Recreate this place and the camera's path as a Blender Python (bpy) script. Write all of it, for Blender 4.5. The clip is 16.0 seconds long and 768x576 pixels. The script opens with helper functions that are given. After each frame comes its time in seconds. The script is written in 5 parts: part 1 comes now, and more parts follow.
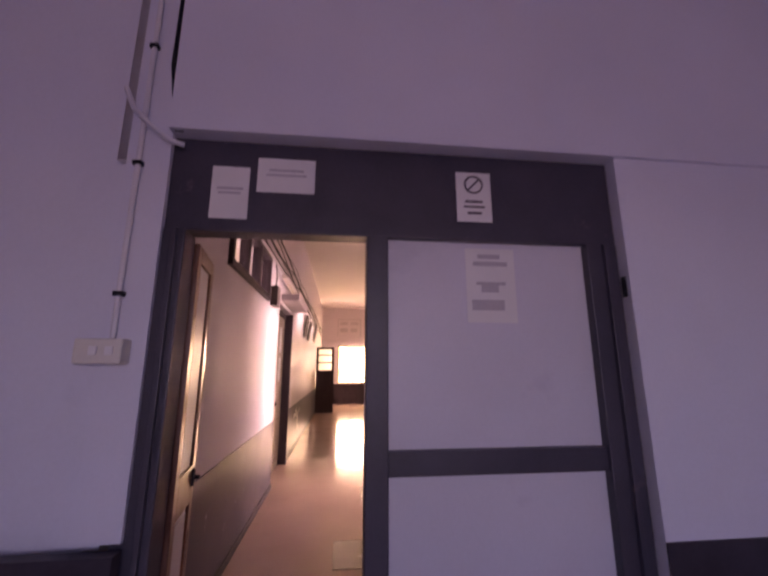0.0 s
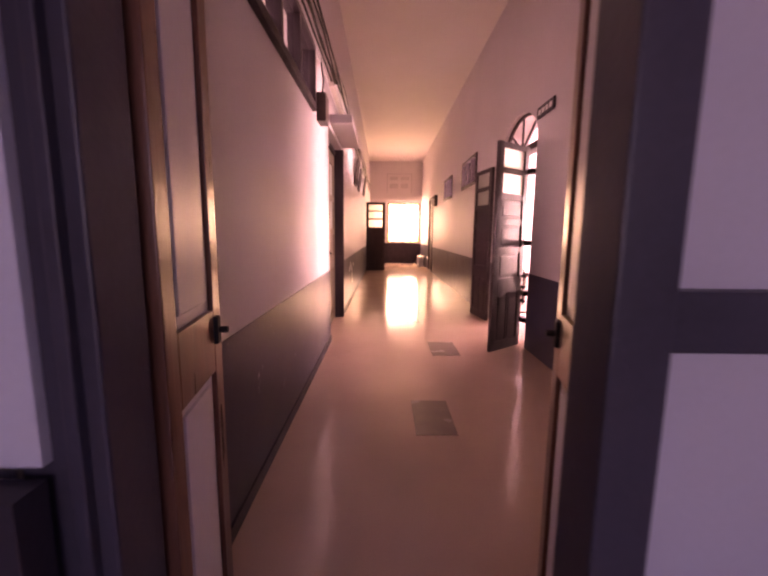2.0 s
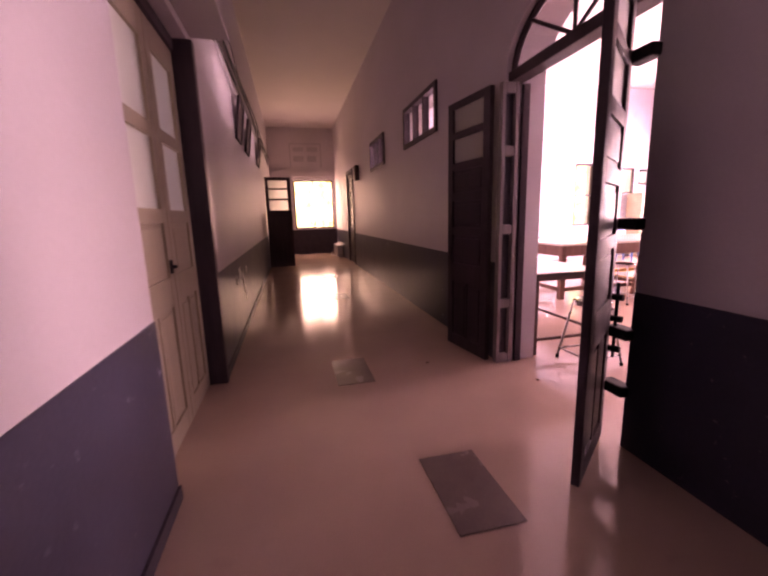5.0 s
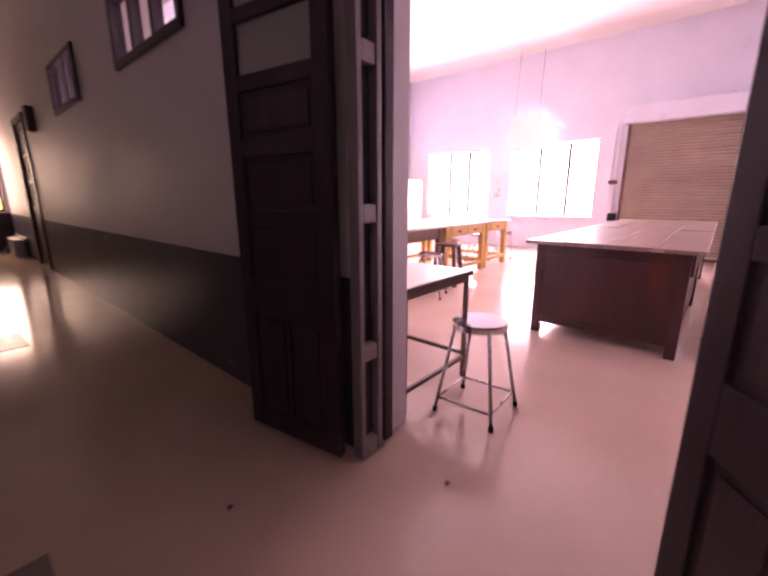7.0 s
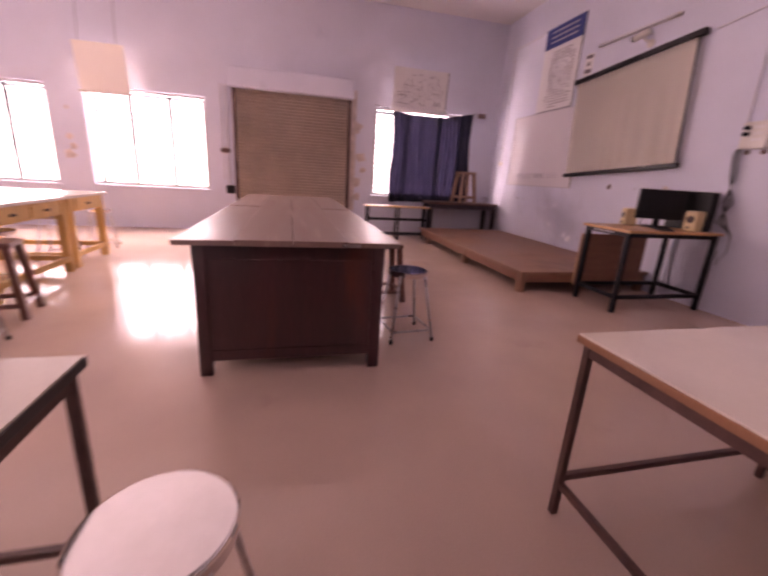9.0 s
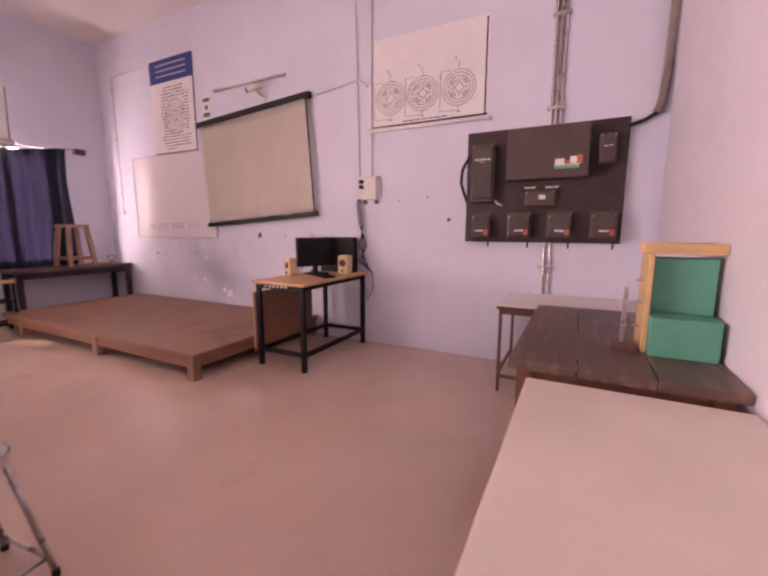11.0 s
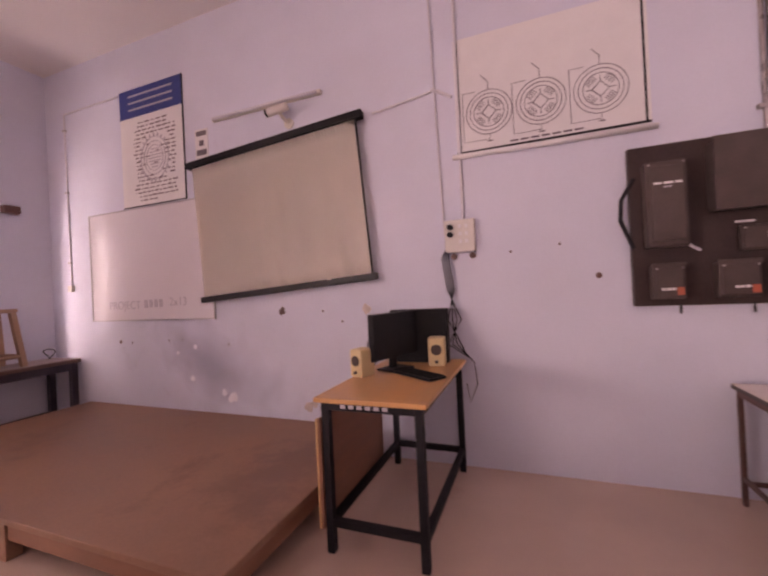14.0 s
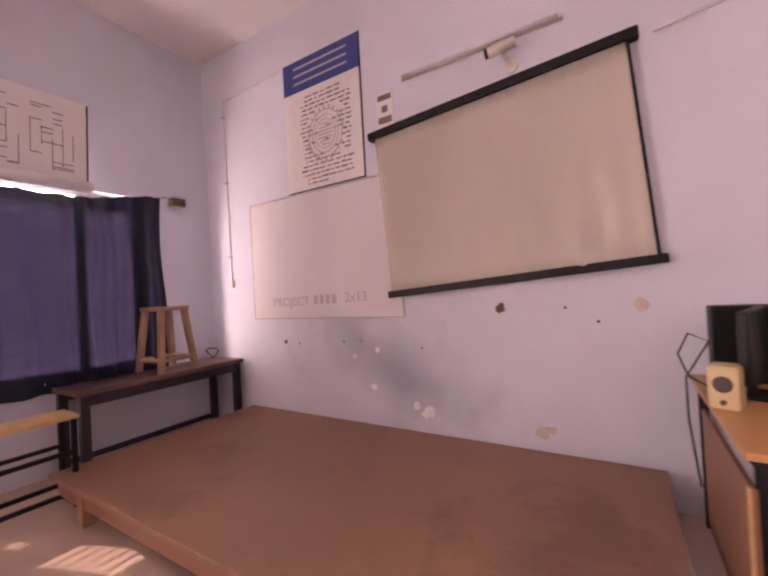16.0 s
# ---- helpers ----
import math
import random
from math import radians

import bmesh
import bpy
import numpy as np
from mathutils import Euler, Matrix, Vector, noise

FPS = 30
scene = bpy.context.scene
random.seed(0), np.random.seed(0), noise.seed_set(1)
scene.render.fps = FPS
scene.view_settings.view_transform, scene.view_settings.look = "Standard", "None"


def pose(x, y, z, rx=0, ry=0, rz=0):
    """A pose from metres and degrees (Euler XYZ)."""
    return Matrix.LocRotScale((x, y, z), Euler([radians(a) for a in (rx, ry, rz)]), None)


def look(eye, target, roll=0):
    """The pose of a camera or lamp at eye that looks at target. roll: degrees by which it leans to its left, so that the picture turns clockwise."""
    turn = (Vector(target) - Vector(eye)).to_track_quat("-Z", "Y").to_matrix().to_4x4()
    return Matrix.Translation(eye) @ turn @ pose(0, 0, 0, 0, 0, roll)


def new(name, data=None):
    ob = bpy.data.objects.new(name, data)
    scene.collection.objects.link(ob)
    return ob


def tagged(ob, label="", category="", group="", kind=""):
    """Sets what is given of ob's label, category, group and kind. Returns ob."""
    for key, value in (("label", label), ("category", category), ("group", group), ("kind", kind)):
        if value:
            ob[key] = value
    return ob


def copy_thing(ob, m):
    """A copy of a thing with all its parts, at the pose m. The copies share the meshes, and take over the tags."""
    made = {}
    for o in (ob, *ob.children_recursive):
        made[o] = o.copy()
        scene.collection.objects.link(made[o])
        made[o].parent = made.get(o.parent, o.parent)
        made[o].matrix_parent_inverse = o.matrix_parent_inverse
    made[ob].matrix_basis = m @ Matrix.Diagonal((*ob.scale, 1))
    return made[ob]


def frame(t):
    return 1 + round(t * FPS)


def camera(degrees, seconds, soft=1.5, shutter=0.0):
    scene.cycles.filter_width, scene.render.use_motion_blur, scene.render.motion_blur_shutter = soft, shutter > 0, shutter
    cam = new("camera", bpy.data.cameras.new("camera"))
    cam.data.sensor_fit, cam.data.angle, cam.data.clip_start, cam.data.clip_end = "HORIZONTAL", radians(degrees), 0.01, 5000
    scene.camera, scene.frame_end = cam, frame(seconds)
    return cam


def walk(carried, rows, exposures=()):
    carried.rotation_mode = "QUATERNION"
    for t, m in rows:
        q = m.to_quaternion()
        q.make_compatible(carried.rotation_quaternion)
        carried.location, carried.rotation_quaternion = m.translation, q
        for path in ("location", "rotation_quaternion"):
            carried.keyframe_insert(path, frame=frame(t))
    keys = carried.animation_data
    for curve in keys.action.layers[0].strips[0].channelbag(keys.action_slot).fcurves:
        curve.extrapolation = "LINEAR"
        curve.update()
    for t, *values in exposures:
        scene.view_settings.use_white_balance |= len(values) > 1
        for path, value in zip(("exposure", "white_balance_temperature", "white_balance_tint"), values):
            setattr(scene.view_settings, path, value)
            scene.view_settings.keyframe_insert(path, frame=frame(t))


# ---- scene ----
cam = camera(90.2, 16.0, soft=2.4, shutter=0.4)
PATH = [
    (0, (0.796, -0.101, 1.581), (1.015, 1.843, 1.996), 0.0),
    (0.5, (0.726, 0.041, 1.524), (0.872, 2.027, 1.708), 0.7),
    (1, (0.672, 0.267, 1.453), (0.776, 2.265, 1.457), 0.4),
    (1.5, (0.651, 0.672, 1.364), (0.722, 2.666, 1.225), -0.1),
    (2, (0.545, 1.027, 1.322), (0.547, 3.007, 1.04), 0.6),
    (2.5, (0.493, 1.435, 1.335), (0.568, 3.408, 1.016), 0.4),
    (3, (0.489, 1.911, 1.311), (0.587, 3.882, 0.983), 0.5),
    (5.5, (0.512, 4.294, 1.299), (1.16, 6.145, 0.907), -0.4),
    (6, (0.655, 4.746, 1.265), (1.574, 6.474, 0.856), 1.5),
    (6.5, (0.816, 5.161, 1.256), (2.092, 6.641, 0.831), 0.7),
    (7, (1.03, 5.564, 1.235), (2.498, 6.843, 0.777), -0.1),
    (7.5, (1.292, 5.895, 1.215), (2.981, 6.846, 0.725), 1.9),
    (8, (1.565, 6.1, 1.236), (3.461, 6.465, 0.713), 1.3),
    (8.5, (1.939, 6.202, 1.231), (3.862, 6.148, 0.683), 1.7),
    (9, (2.283, 6.258, 1.25), (4.144, 5.783, 0.693), 3.6),
    (9.5, (2.525, 6.228, 1.306), (4.114, 5.137, 0.773), 3.1),
    (10, (2.755, 6.072, 1.339), (4.044, 4.632, 0.825), 3.0),
    (12.5, (3.891, 5.369, 1.457), (4.509, 3.468, 1.393), -4.1),
    (13, (4.216, 5.202, 1.474), (4.858, 3.308, 1.437), -4.2),
    (13.5, (4.557, 4.999, 1.466), (5.247, 3.122, 1.448), -3.9),
    (14, (4.907, 4.821, 1.47), (5.628, 2.955, 1.48), -2.8),
    (14.5, (5.324, 4.745, 1.486), (6.045, 2.88, 1.503), -1.9),
    (15, (5.697, 4.684, 1.469), (6.523, 2.863, 1.486), -2.1),
    (15.5, (6.056, 4.647, 1.479), (7.028, 2.9, 1.499), -3.1),
    (16, (6.404, 4.655, 1.478), (7.458, 2.955, 1.502), -3.2),
]
walk(cam, [(t, look(eye, target, roll)) for t, eye, target, roll in PATH],
     [(0, 2.0, 8700, 64), (1.2, 2.2, 9000, 69), (2.0, 2.05, 9700, 82), (3.2, 2.0, 9000, 80), (5.3, 0.35, 7900, 82), (7.0, 0.25, 7100, 64), (8.0, 0.15, 7200, 54), (8.5, -0.2, 7400, 53), (9.0, -0.7, 7500, 51), (9.5, -0.42, 7600, 49), (10.0, -0.05, 7500, 48), (12.5, -0.56, 7500, 43), (14.0, -0.58, 7700, 45), (16.0, -0.34, 7800, 41)])

# ---- world and light ----
world = bpy.data.worlds.new("world")
scene.world = world
world.use_nodes = True
wn = world.node_tree
sky = wn.nodes.new("ShaderNodeTexSky")
sky.sky_type = "NISHITA"
sky.sun_disc = False
sky.sun_elevation, sky.sun_rotation = radians(48), radians(70)
wn.nodes["Background"].inputs[1].default_value = 0.12
wn.links.new(sky.outputs[0], wn.nodes["Background"].inputs[0])

sun = new("sun", bpy.data.lights.new("sun", "SUN"))
sun.data.energy, sun.data.angle, sun.data.color = 4.0, radians(0.5), (1.0, 0.93, 0.82)
sun.matrix_world = look((20, 12, 18), (20 - 0.63, 12 - 0.23, 18 - 0.745))


def window_light(name, x, y, z, target, w, h, power, color=(1, 0.97, 0.94)):
    d = bpy.data.lights.new(name, "AREA")
    d.shape, d.size, d.size_y, d.energy, d.color = "RECTANGLE", w, h, power, color
    ob = new(name, d)
    ob.matrix_world = look((x, y, z), target)
    return ob


window_light("sky_light_window", 11.35, 8.81, 1.65, (0, 8.81, 1.65), 2.0, 1.7, 590)
window_light("sky_light_window", 11.35, 11.35, 1.65, (0, 11.35, 1.65), 1.9, 1.7, 520)
window_light("sky_light_window", 11.35, 3.4, 1.7, (0, 3.4, 1.7), 2.1, 1.75, 850)
# landing lamp: added for bluish daylight assumed to come from behind
window_light("sky_light_landing", 1.0, -3.3, 1.85, (1.0, 5, 1.85), 3.0, 1.7, 6.0, (0.30, 0.50, 1.0))
window_light("sky_light_corridor", 1.42, 19.0, 1.85, (1.42, 0, 1.2), 1.4, 1.7, 42, (1.0, 0.84, 0.62))

# ---- materials ----


def mat(name, color, rough=0.6, metal=0.0, spread=0.10, scale=6.0, fine=60.0, bump=0.08, stain=None, stain_at=0.62, stain_scale=1.3, coat=0.0, stretch=(1, 1, 1)):
    """A surface with broad stains, fine grain, uneven gloss and relief."""
    m = bpy.data.materials.new(name)
    m.use_nodes = True
    n, l = m.node_tree.nodes, m.node_tree.links
    b = n["Principled BSDF"]
    tc, mp = n.new("ShaderNodeTexCoord"), n.new("ShaderNodeMapping")
    mp.inputs["Scale"].default_value = stretch
    info = n.new("ShaderNodeNewGeometry")
    l.new(info.outputs["Position"] if stretch == (1, 1, 1) else tc.outputs["Object"], mp.inputs[0])
    broad, grain = n.new("ShaderNodeTexNoise"), n.new("ShaderNodeTexNoise")
    broad.inputs["Scale"].default_value, grain.inputs["Scale"].default_value = scale, fine
    broad.inputs["Detail"].default_value, grain.inputs["Detail"].default_value = 5, 3
    l.new(mp.outputs[0], broad.inputs[0]), l.new(mp.outputs[0], grain.inputs[0])
    add = n.new("ShaderNodeMath")
    add.operation = "MULTIPLY_ADD"
    add.inputs[1].default_value = 0.4
    l.new(grain.outputs[0], add.inputs[0]), l.new(broad.outputs[0], add.inputs[2])
    ramp = n.new("ShaderNodeValToRGB")
    ramp.color_ramp.elements[0].position, ramp.color_ramp.elements[1].position = 0.45, 0.95
    lo, hi = [c * (1 - spread) for c in color], [min(1, c * (1 + spread)) for c in color]
    ramp.color_ramp.elements[0].color, ramp.color_ramp.elements[1].color = (*lo, 1), (*hi, 1)
    l.new(add.outputs[0], ramp.inputs[0])
    out = ramp.outputs[0]
    if stain:
        sn, sr, mix = n.new("ShaderNodeTexNoise"), n.new("ShaderNodeMapRange"), n.new("ShaderNodeMix")
        sn.inputs["Scale"].default_value, sn.inputs["Detail"].default_value, sn.inputs["Roughness"].default_value = stain_scale, 8, 0.62
        l.new(mp.outputs[0], sn.inputs[0])
        sr.inputs[1].default_value, sr.inputs[2].default_value = stain_at, stain_at + 0.10
        l.new(sn.outputs[0], sr.inputs[0])
        mix.data_type = "RGBA"
        l.new(sr.outputs[0], mix.inputs[0]), l.new(out, mix.inputs[6])
        mix.inputs[7].default_value = (*stain, 1)
        out = mix.outputs[2]
    l.new(out, b.inputs["Base Color"])
    rr = n.new("ShaderNodeMapRange")
    rr.inputs[3].default_value, rr.inputs[4].default_value = max(0.02, rough * 0.75), min(1, rough * 1.3)
    l.new(broad.outputs[0], rr.inputs[0]), l.new(rr.outputs[0], b.inputs["Roughness"])
    b.inputs["Metallic"].default_value = metal
    b.inputs["Coat Weight"].default_value = coat
    bp = n.new("ShaderNodeBump")
    bp.inputs["Strength"].default_value, bp.inputs["Distance"].default_value = bump, 0.01
    l.new(add.outputs[0], bp.inputs["Height"]), l.new(bp.outputs[0], b.inputs["Normal"])
    return m


WALL = mat("limewash_wall", (0.67, 0.68, 0.785), 0.7, spread=0.05, scale=1.5, stain=(0.57, 0.58, 0.69), stain_at=0.66, stain_scale=0.9, bump=0.15)
CORR = mat("corridor_wall", (0.64, 0.59, 0.63), 0.55, spread=0.06, scale=1.2, stain=(0.54, 0.49, 0.53), stain_at=0.68, bump=0.15)
DAMP = mat("damp_plaster", (0.43, 0.42, 0.55), 0.85, spread=0.3, scale=5, stain=(0.70, 0.68, 0.76), stain_at=0.54, stain_scale=4, bump=0.5)
FLAKE = mat("white_flaking_lime", (0.84, 0.83, 0.86), 0.9, spread=0.1, scale=9, bump=0.5)
GREYPIPE = mat("dusty_brown_pipe", (0.24, 0.19, 0.17), 0.55, spread=0.2, scale=8)
FRAMEPAINT = mat("dark_frame_paint", (0.052, 0.046, 0.070), 0.4, spread=0.2, scale=4, stain=(0.12, 0.10, 0.13), stain_at=0.66, stain_scale=7, bump=0.15)
CEIL = mat("ceiling_paint", (0.78, 0.74, 0.74), 0.8, spread=0.04, scale=1.0)
DADO = mat("grey_dado_paint", (0.055, 0.052, 0.085), 0.35, spread=0.2, scale=3, stain=(0.30, 0.29, 0.36), stain_at=0.65, stain_scale=13, bump=0.2)
LDADO = mat("dark_ledge_paint", (0.05, 0.04, 0.055), 0.4, spread=0.2)
FLOOR = mat("polished_stone_floor", (0.60, 0.44, 0.36), 0.12, spread=0.08, scale=1.6, fine=120, bump=0.015, stain=(0.53, 0.38, 0.31), stain_at=0.64, stain_scale=1.5)
PATCH = mat("dark_floor_slab", (0.22, 0.17, 0.16), 0.25, spread=0.15, fine=90)
DARKWOOD = mat("dark_painted_door", (0.058, 0.040, 0.050), 0.42, spread=0.22, scale=3, fine=30, stretch=(6, 6, 0.6), bump=0.15)
BROWNWOOD = mat("brown_wood", (0.16, 0.062, 0.04), 0.3, spread=0.3, scale=3, fine=25, stretch=(5, 5, 0.5), bump=0.12)
# the red-brown patches paint in reddish reflections on the dark wood
BENCHWOOD = mat("bench_side_red_sheen", (0.045, 0.014, 0.016), 0.3, spread=0.45, scale=1.6, fine=20, stretch=(4, 4, 0.5), bump=0.1, coat=0.15, stain=(0.09, 0.022, 0.012), stain_at=0.57, stain_scale=0.9)
BENCHTOP = mat("worn_bench_top", (0.23, 0.15, 0.125), 0.36, spread=0.14, scale=2, fine=30, stretch=(0.4, 5, 5), bump=0.02, stain=(0.32, 0.23, 0.19), stain_at=0.58, stain_scale=1.2)
DIRTYWOOD = mat("grimy_table_top", (0.10, 0.055, 0.045), 0.4, spread=0.3, scale=3, stretch=(4, 0.5, 4), stain=(0.17, 0.10, 0.075), stain_at=0.5, stain_scale=4)
YELLOW = mat("varnished_yellow_wood", (0.62, 0.36, 0.10), 0.4, spread=0.18, scale=3, stretch=(4, 4, 0.6))
PLY = mat("plywood", (0.27, 0.125, 0.075), 0.5, spread=0.15, scale=3, stretch=(1, 1, 6))
DESKTOP = mat("orange_laminate", (0.58, 0.30, 0.12), 0.32, spread=0.08, scale=4, stretch=(6, 0.8, 6))
STAGE = mat("hardboard_stage", (0.29, 0.155, 0.098), 0.5, spread=0.16, scale=2, stain=(0.22, 0.115, 0.075), stain_at=0.55)
LAMINATE = mat("cream_laminate", (0.74, 0.65, 0.56), 0.22, spread=0.04, scale=3, bump=0.02, stain=(0.64, 0.54, 0.46), stain_at=0.7, stain_scale=3)
# dark door paint turned grey: light on the folded edge put into the colour
LITEDGE = mat("lit_grey_door_edge", (0.26, 0.22, 0.23), 0.5, spread=0.2, scale=5, stretch=(4, 4, 0.5))
EDGE = mat("dark_table_edge", (0.06, 0.045, 0.04), 0.5)
BROWNEDGE = mat("brown_table_edge", (0.32, 0.14, 0.07), 0.5)
RUST = mat("brown_painted_steel", (0.11, 0.05, 0.04), 0.45, spread=0.3, scale=12, bump=0.1)
BLACKSTEEL = mat("black_painted_steel", (0.014, 0.012, 0.015), 0.6, spread=0.3, scale=12)
CHROME = mat("polished_steel", (0.70, 0.68, 0.69), 0.09, 1.0, spread=0.06, scale=10, bump=0.02)
STEELTUBE = mat("steel_tube", (0.50, 0.46, 0.45), 0.28, 1.0, spread=0.15, scale=15)
RUBBER = mat("black_rubber", (0.02, 0.02, 0.02), 0.8)
SHUTTER = mat("rolling_shutter_steel", (0.68, 0.55, 0.45), 0.5, 0.0, spread=0.12, scale=2, stain=(0.52, 0.37, 0.28), stain_at=0.64, bump=0.05)
RAW = mat("chipped_plaster", (0.60, 0.51, 0.48), 0.9, spread=0.25, scale=8, bump=0.6)
CURTAIN = mat("navy_curtain_cloth", (0.004, 0.005, 0.015), 0.85, spread=0.25, scale=4, fine=200)
SCREEN = mat("projector_screen", (0.98, 0.90, 0.80), 0.35, spread=0.03, scale=2)
WBOARD = mat("whiteboard_enamel", (0.76, 0.72, 0.75), 0.12, spread=0.02, scale=2, bump=0.01)
PAPER = mat("white_paper", (0.78, 0.76, 0.76), 0.8, spread=0.03, scale=8)
INK = mat("grey_ink", (0.16, 0.13, 0.15), 0.8)
FAINT = mat("faded_ink", (0.50, 0.46, 0.50), 0.8)
FADEDBROWN = mat("faded_brown_ink", (0.22, 0.17, 0.18), 0.8)
BLUE = mat("blue_print", (0.03, 0.05, 0.22), 0.6)
CREAM = mat("cream_plastic", (0.70, 0.66, 0.60), 0.4, spread=0.04)
PALEYELLOW = mat("pale_yellow_enamel", (0.62, 0.54, 0.36), 0.45, spread=0.06)
BEIGE = mat("beige_speaker_plastic", (0.62, 0.48, 0.26), 0.45, spread=0.06)
BLACKP = mat("black_plastic", (0.012, 0.011, 0.013), 0.42, spread=0.2)
DARKBOX = mat("brown_meter_board", (0.055, 0.035, 0.032), 0.45, spread=0.25, scale=5, bump=0.08)
BOXPAINT = mat("grey_brown_switch_box", (0.085, 0.062, 0.056), 0.35, spread=0.15, scale=8)
GREEN = mat("green_paint", (0.06, 0.30, 0.21), 0.45, spread=0.12, scale=5)
PINE = mat("pine_board", (0.60, 0.38, 0.18), 0.5, spread=0.15, stretch=(0.6, 5, 5))
PANELWHITE = mat("white_painted_panel", (0.66, 0.64, 0.72), 0.4, spread=0.05, scale=2, stain=(0.56, 0.53, 0.62), stain_at=0.62, bump=0.04)
CREAMDOOR = mat("cream_door_paint", (0.37, 0.31, 0.23), 0.45, spread=0.10, scale=4, stretch=(3, 3, 0.6))
BLUEPL = mat("blue_plastic", (0.08, 0.18, 0.45), 0.4)
CONDUIT = mat("white_conduit", (0.68, 0.66, 0.70), 0.45, spread=0.05)
REDTAG = mat("red_sticker", (0.45, 0.10, 0.05), 0.6)
GREENTAG = mat("green_sticker", (0.10, 0.35, 0.15), 0.6)
ALU = mat("aluminium", (0.50, 0.48, 0.48), 0.35, 1.0, spread=0.08)

for m_ in (BLACKSTEEL, BLACKP, DARKBOX, BOXPAINT, LDADO, DADO, DARKWOOD, RUBBER, INK):
    m_.node_tree.nodes["Principled BSDF"].inputs["Specular IOR Level"].default_value = 0.22

sb = SCREEN.node_tree.nodes["Principled BSDF"]
sb.inputs["Sheen Weight"].default_value, sb.inputs["Sheen Roughness"].default_value = 0.8, 0.6
sb.inputs["Sheen Tint"].default_value = (1.0, 0.92, 0.80, 1)

n_, l_ = DAMP.node_tree.nodes, DAMP.node_tree.links
co, gr = n_.new("ShaderNodeTexCoord"), n_.new("ShaderNodeTexGradient")
gr.gradient_type = "QUADRATIC_SPHERE"
ns, md_ = n_.new("ShaderNodeTexNoise"), n_.new("ShaderNodeMath")
ns.inputs["Scale"].default_value, ns.inputs["Detail"].default_value = 3.2, 9
mr, tpn, mx = n_.new("ShaderNodeMapRange"), n_.new("ShaderNodeBsdfTransparent"), n_.new("ShaderNodeMixShader")
md_.operation = "MULTIPLY_ADD"
md_.inputs[1].default_value = 0.9
sc_ = n_.new("ShaderNodeMapping")
sc_.inputs["Scale"].default_value = (0.72, 1, 1.7)
l_.new(co.outputs["Object"], sc_.inputs[0]), l_.new(sc_.outputs[0], gr.inputs[0]), l_.new(co.outputs["Object"], ns.inputs[0])
l_.new(ns.outputs[0], md_.inputs[0]), l_.new(gr.outputs[1], md_.inputs[2])
mr.inputs[1].default_value, mr.inputs[2].default_value, mr.inputs[4].default_value = 0.50, 1.25, 0.18
l_.new(md_.outputs[0], mr.inputs[0]), l_.new(mr.outputs[0], mx.inputs[0])
l_.new(tpn.outputs[0], mx.inputs[1]), l_.new(n_["Principled BSDF"].outputs[0], mx.inputs[2]), l_.new(mx.outputs[0], n_["Material Output"].inputs[0])

GLASS = bpy.data.materials.new("window_glass")
GLASS.use_nodes = True
g = GLASS.node_tree.nodes["Principled BSDF"]
g.inputs["Transmission Weight"].default_value, g.inputs["Roughness"].default_value, g.inputs["IOR"].default_value = 1.0, 0.03, 1.45
g.inputs["Base Color"].default_value = (0.95, 0.96, 0.96, 1)
FROST = bpy.data.materials.new("frosted_glass")
FROST.use_nodes = True
g = FROST.node_tree.nodes["Principled BSDF"]
g.inputs["Transmission Weight"].default_value, g.inputs["Roughness"].default_value = 0.75, 0.5
g.inputs["Base Color"].default_value = (0.70, 0.72, 0.68, 1)


def glow(name, c0, c1, strength, scale):
    """Bright distance outside a window: sky and sunlit leaves, out of focus."""
    m = bpy.data.materials.new(name)
    m.use_nodes = True
    n, l = m.node_tree.nodes, m.node_tree.links
    n.remove(n["Principled BSDF"])
    e, t, r = n.new("ShaderNodeEmission"), n.new("ShaderNodeTexNoise"), n.new("ShaderNodeValToRGB")
    t.inputs["Scale"].default_value = scale
    r.color_ramp.elements[0].position, r.color_ramp.elements[1].position = 0.38, 0.62
    r.color_ramp.elements[0].color, r.color_ramp.elements[1].color = (*c0, 1), (*c1, 1)
    tc = n.new("ShaderNodeTexCoord")
    l.new(tc.outputs["Object"], t.inputs[0]), l.new(t.outputs[0], r.inputs[0]), l.new(r.outputs[0], e.inputs[0])
    e.inputs[1].default_value = strength
    l.new(e.outputs[0], n["Material Output"].inputs[0])
    return m


LEAVES = glow("sunlit_leaves", (0.58, 0.58, 0.12), (1.0, 0.97, 0.62), 4.5, 3.0)
HAZE = glow("bright_haze", (1.0, 0.93, 0.90), (1.0, 0.99, 0.97), 0.7, 0.6)

# ---- building blocks ----


def bx(bm, x0, x1, y0, y1, z0, z1, bevel=0.0):
    m = Matrix.LocRotScale(((x0 + x1) / 2, (y0 + y1) / 2, (z0 + z1) / 2), None, (abs(x1 - x0), abs(y1 - y0), abs(z1 - z0)))
    r = bmesh.ops.create_cube(bm, size=1, matrix=m)
    if bevel:
        es = list({e for v in r["verts"] for e in v.link_edges})
        bmesh.ops.bevel(bm, geom=es, offset=bevel, segments=2, profile=0.6, affect="EDGES")
    return bm


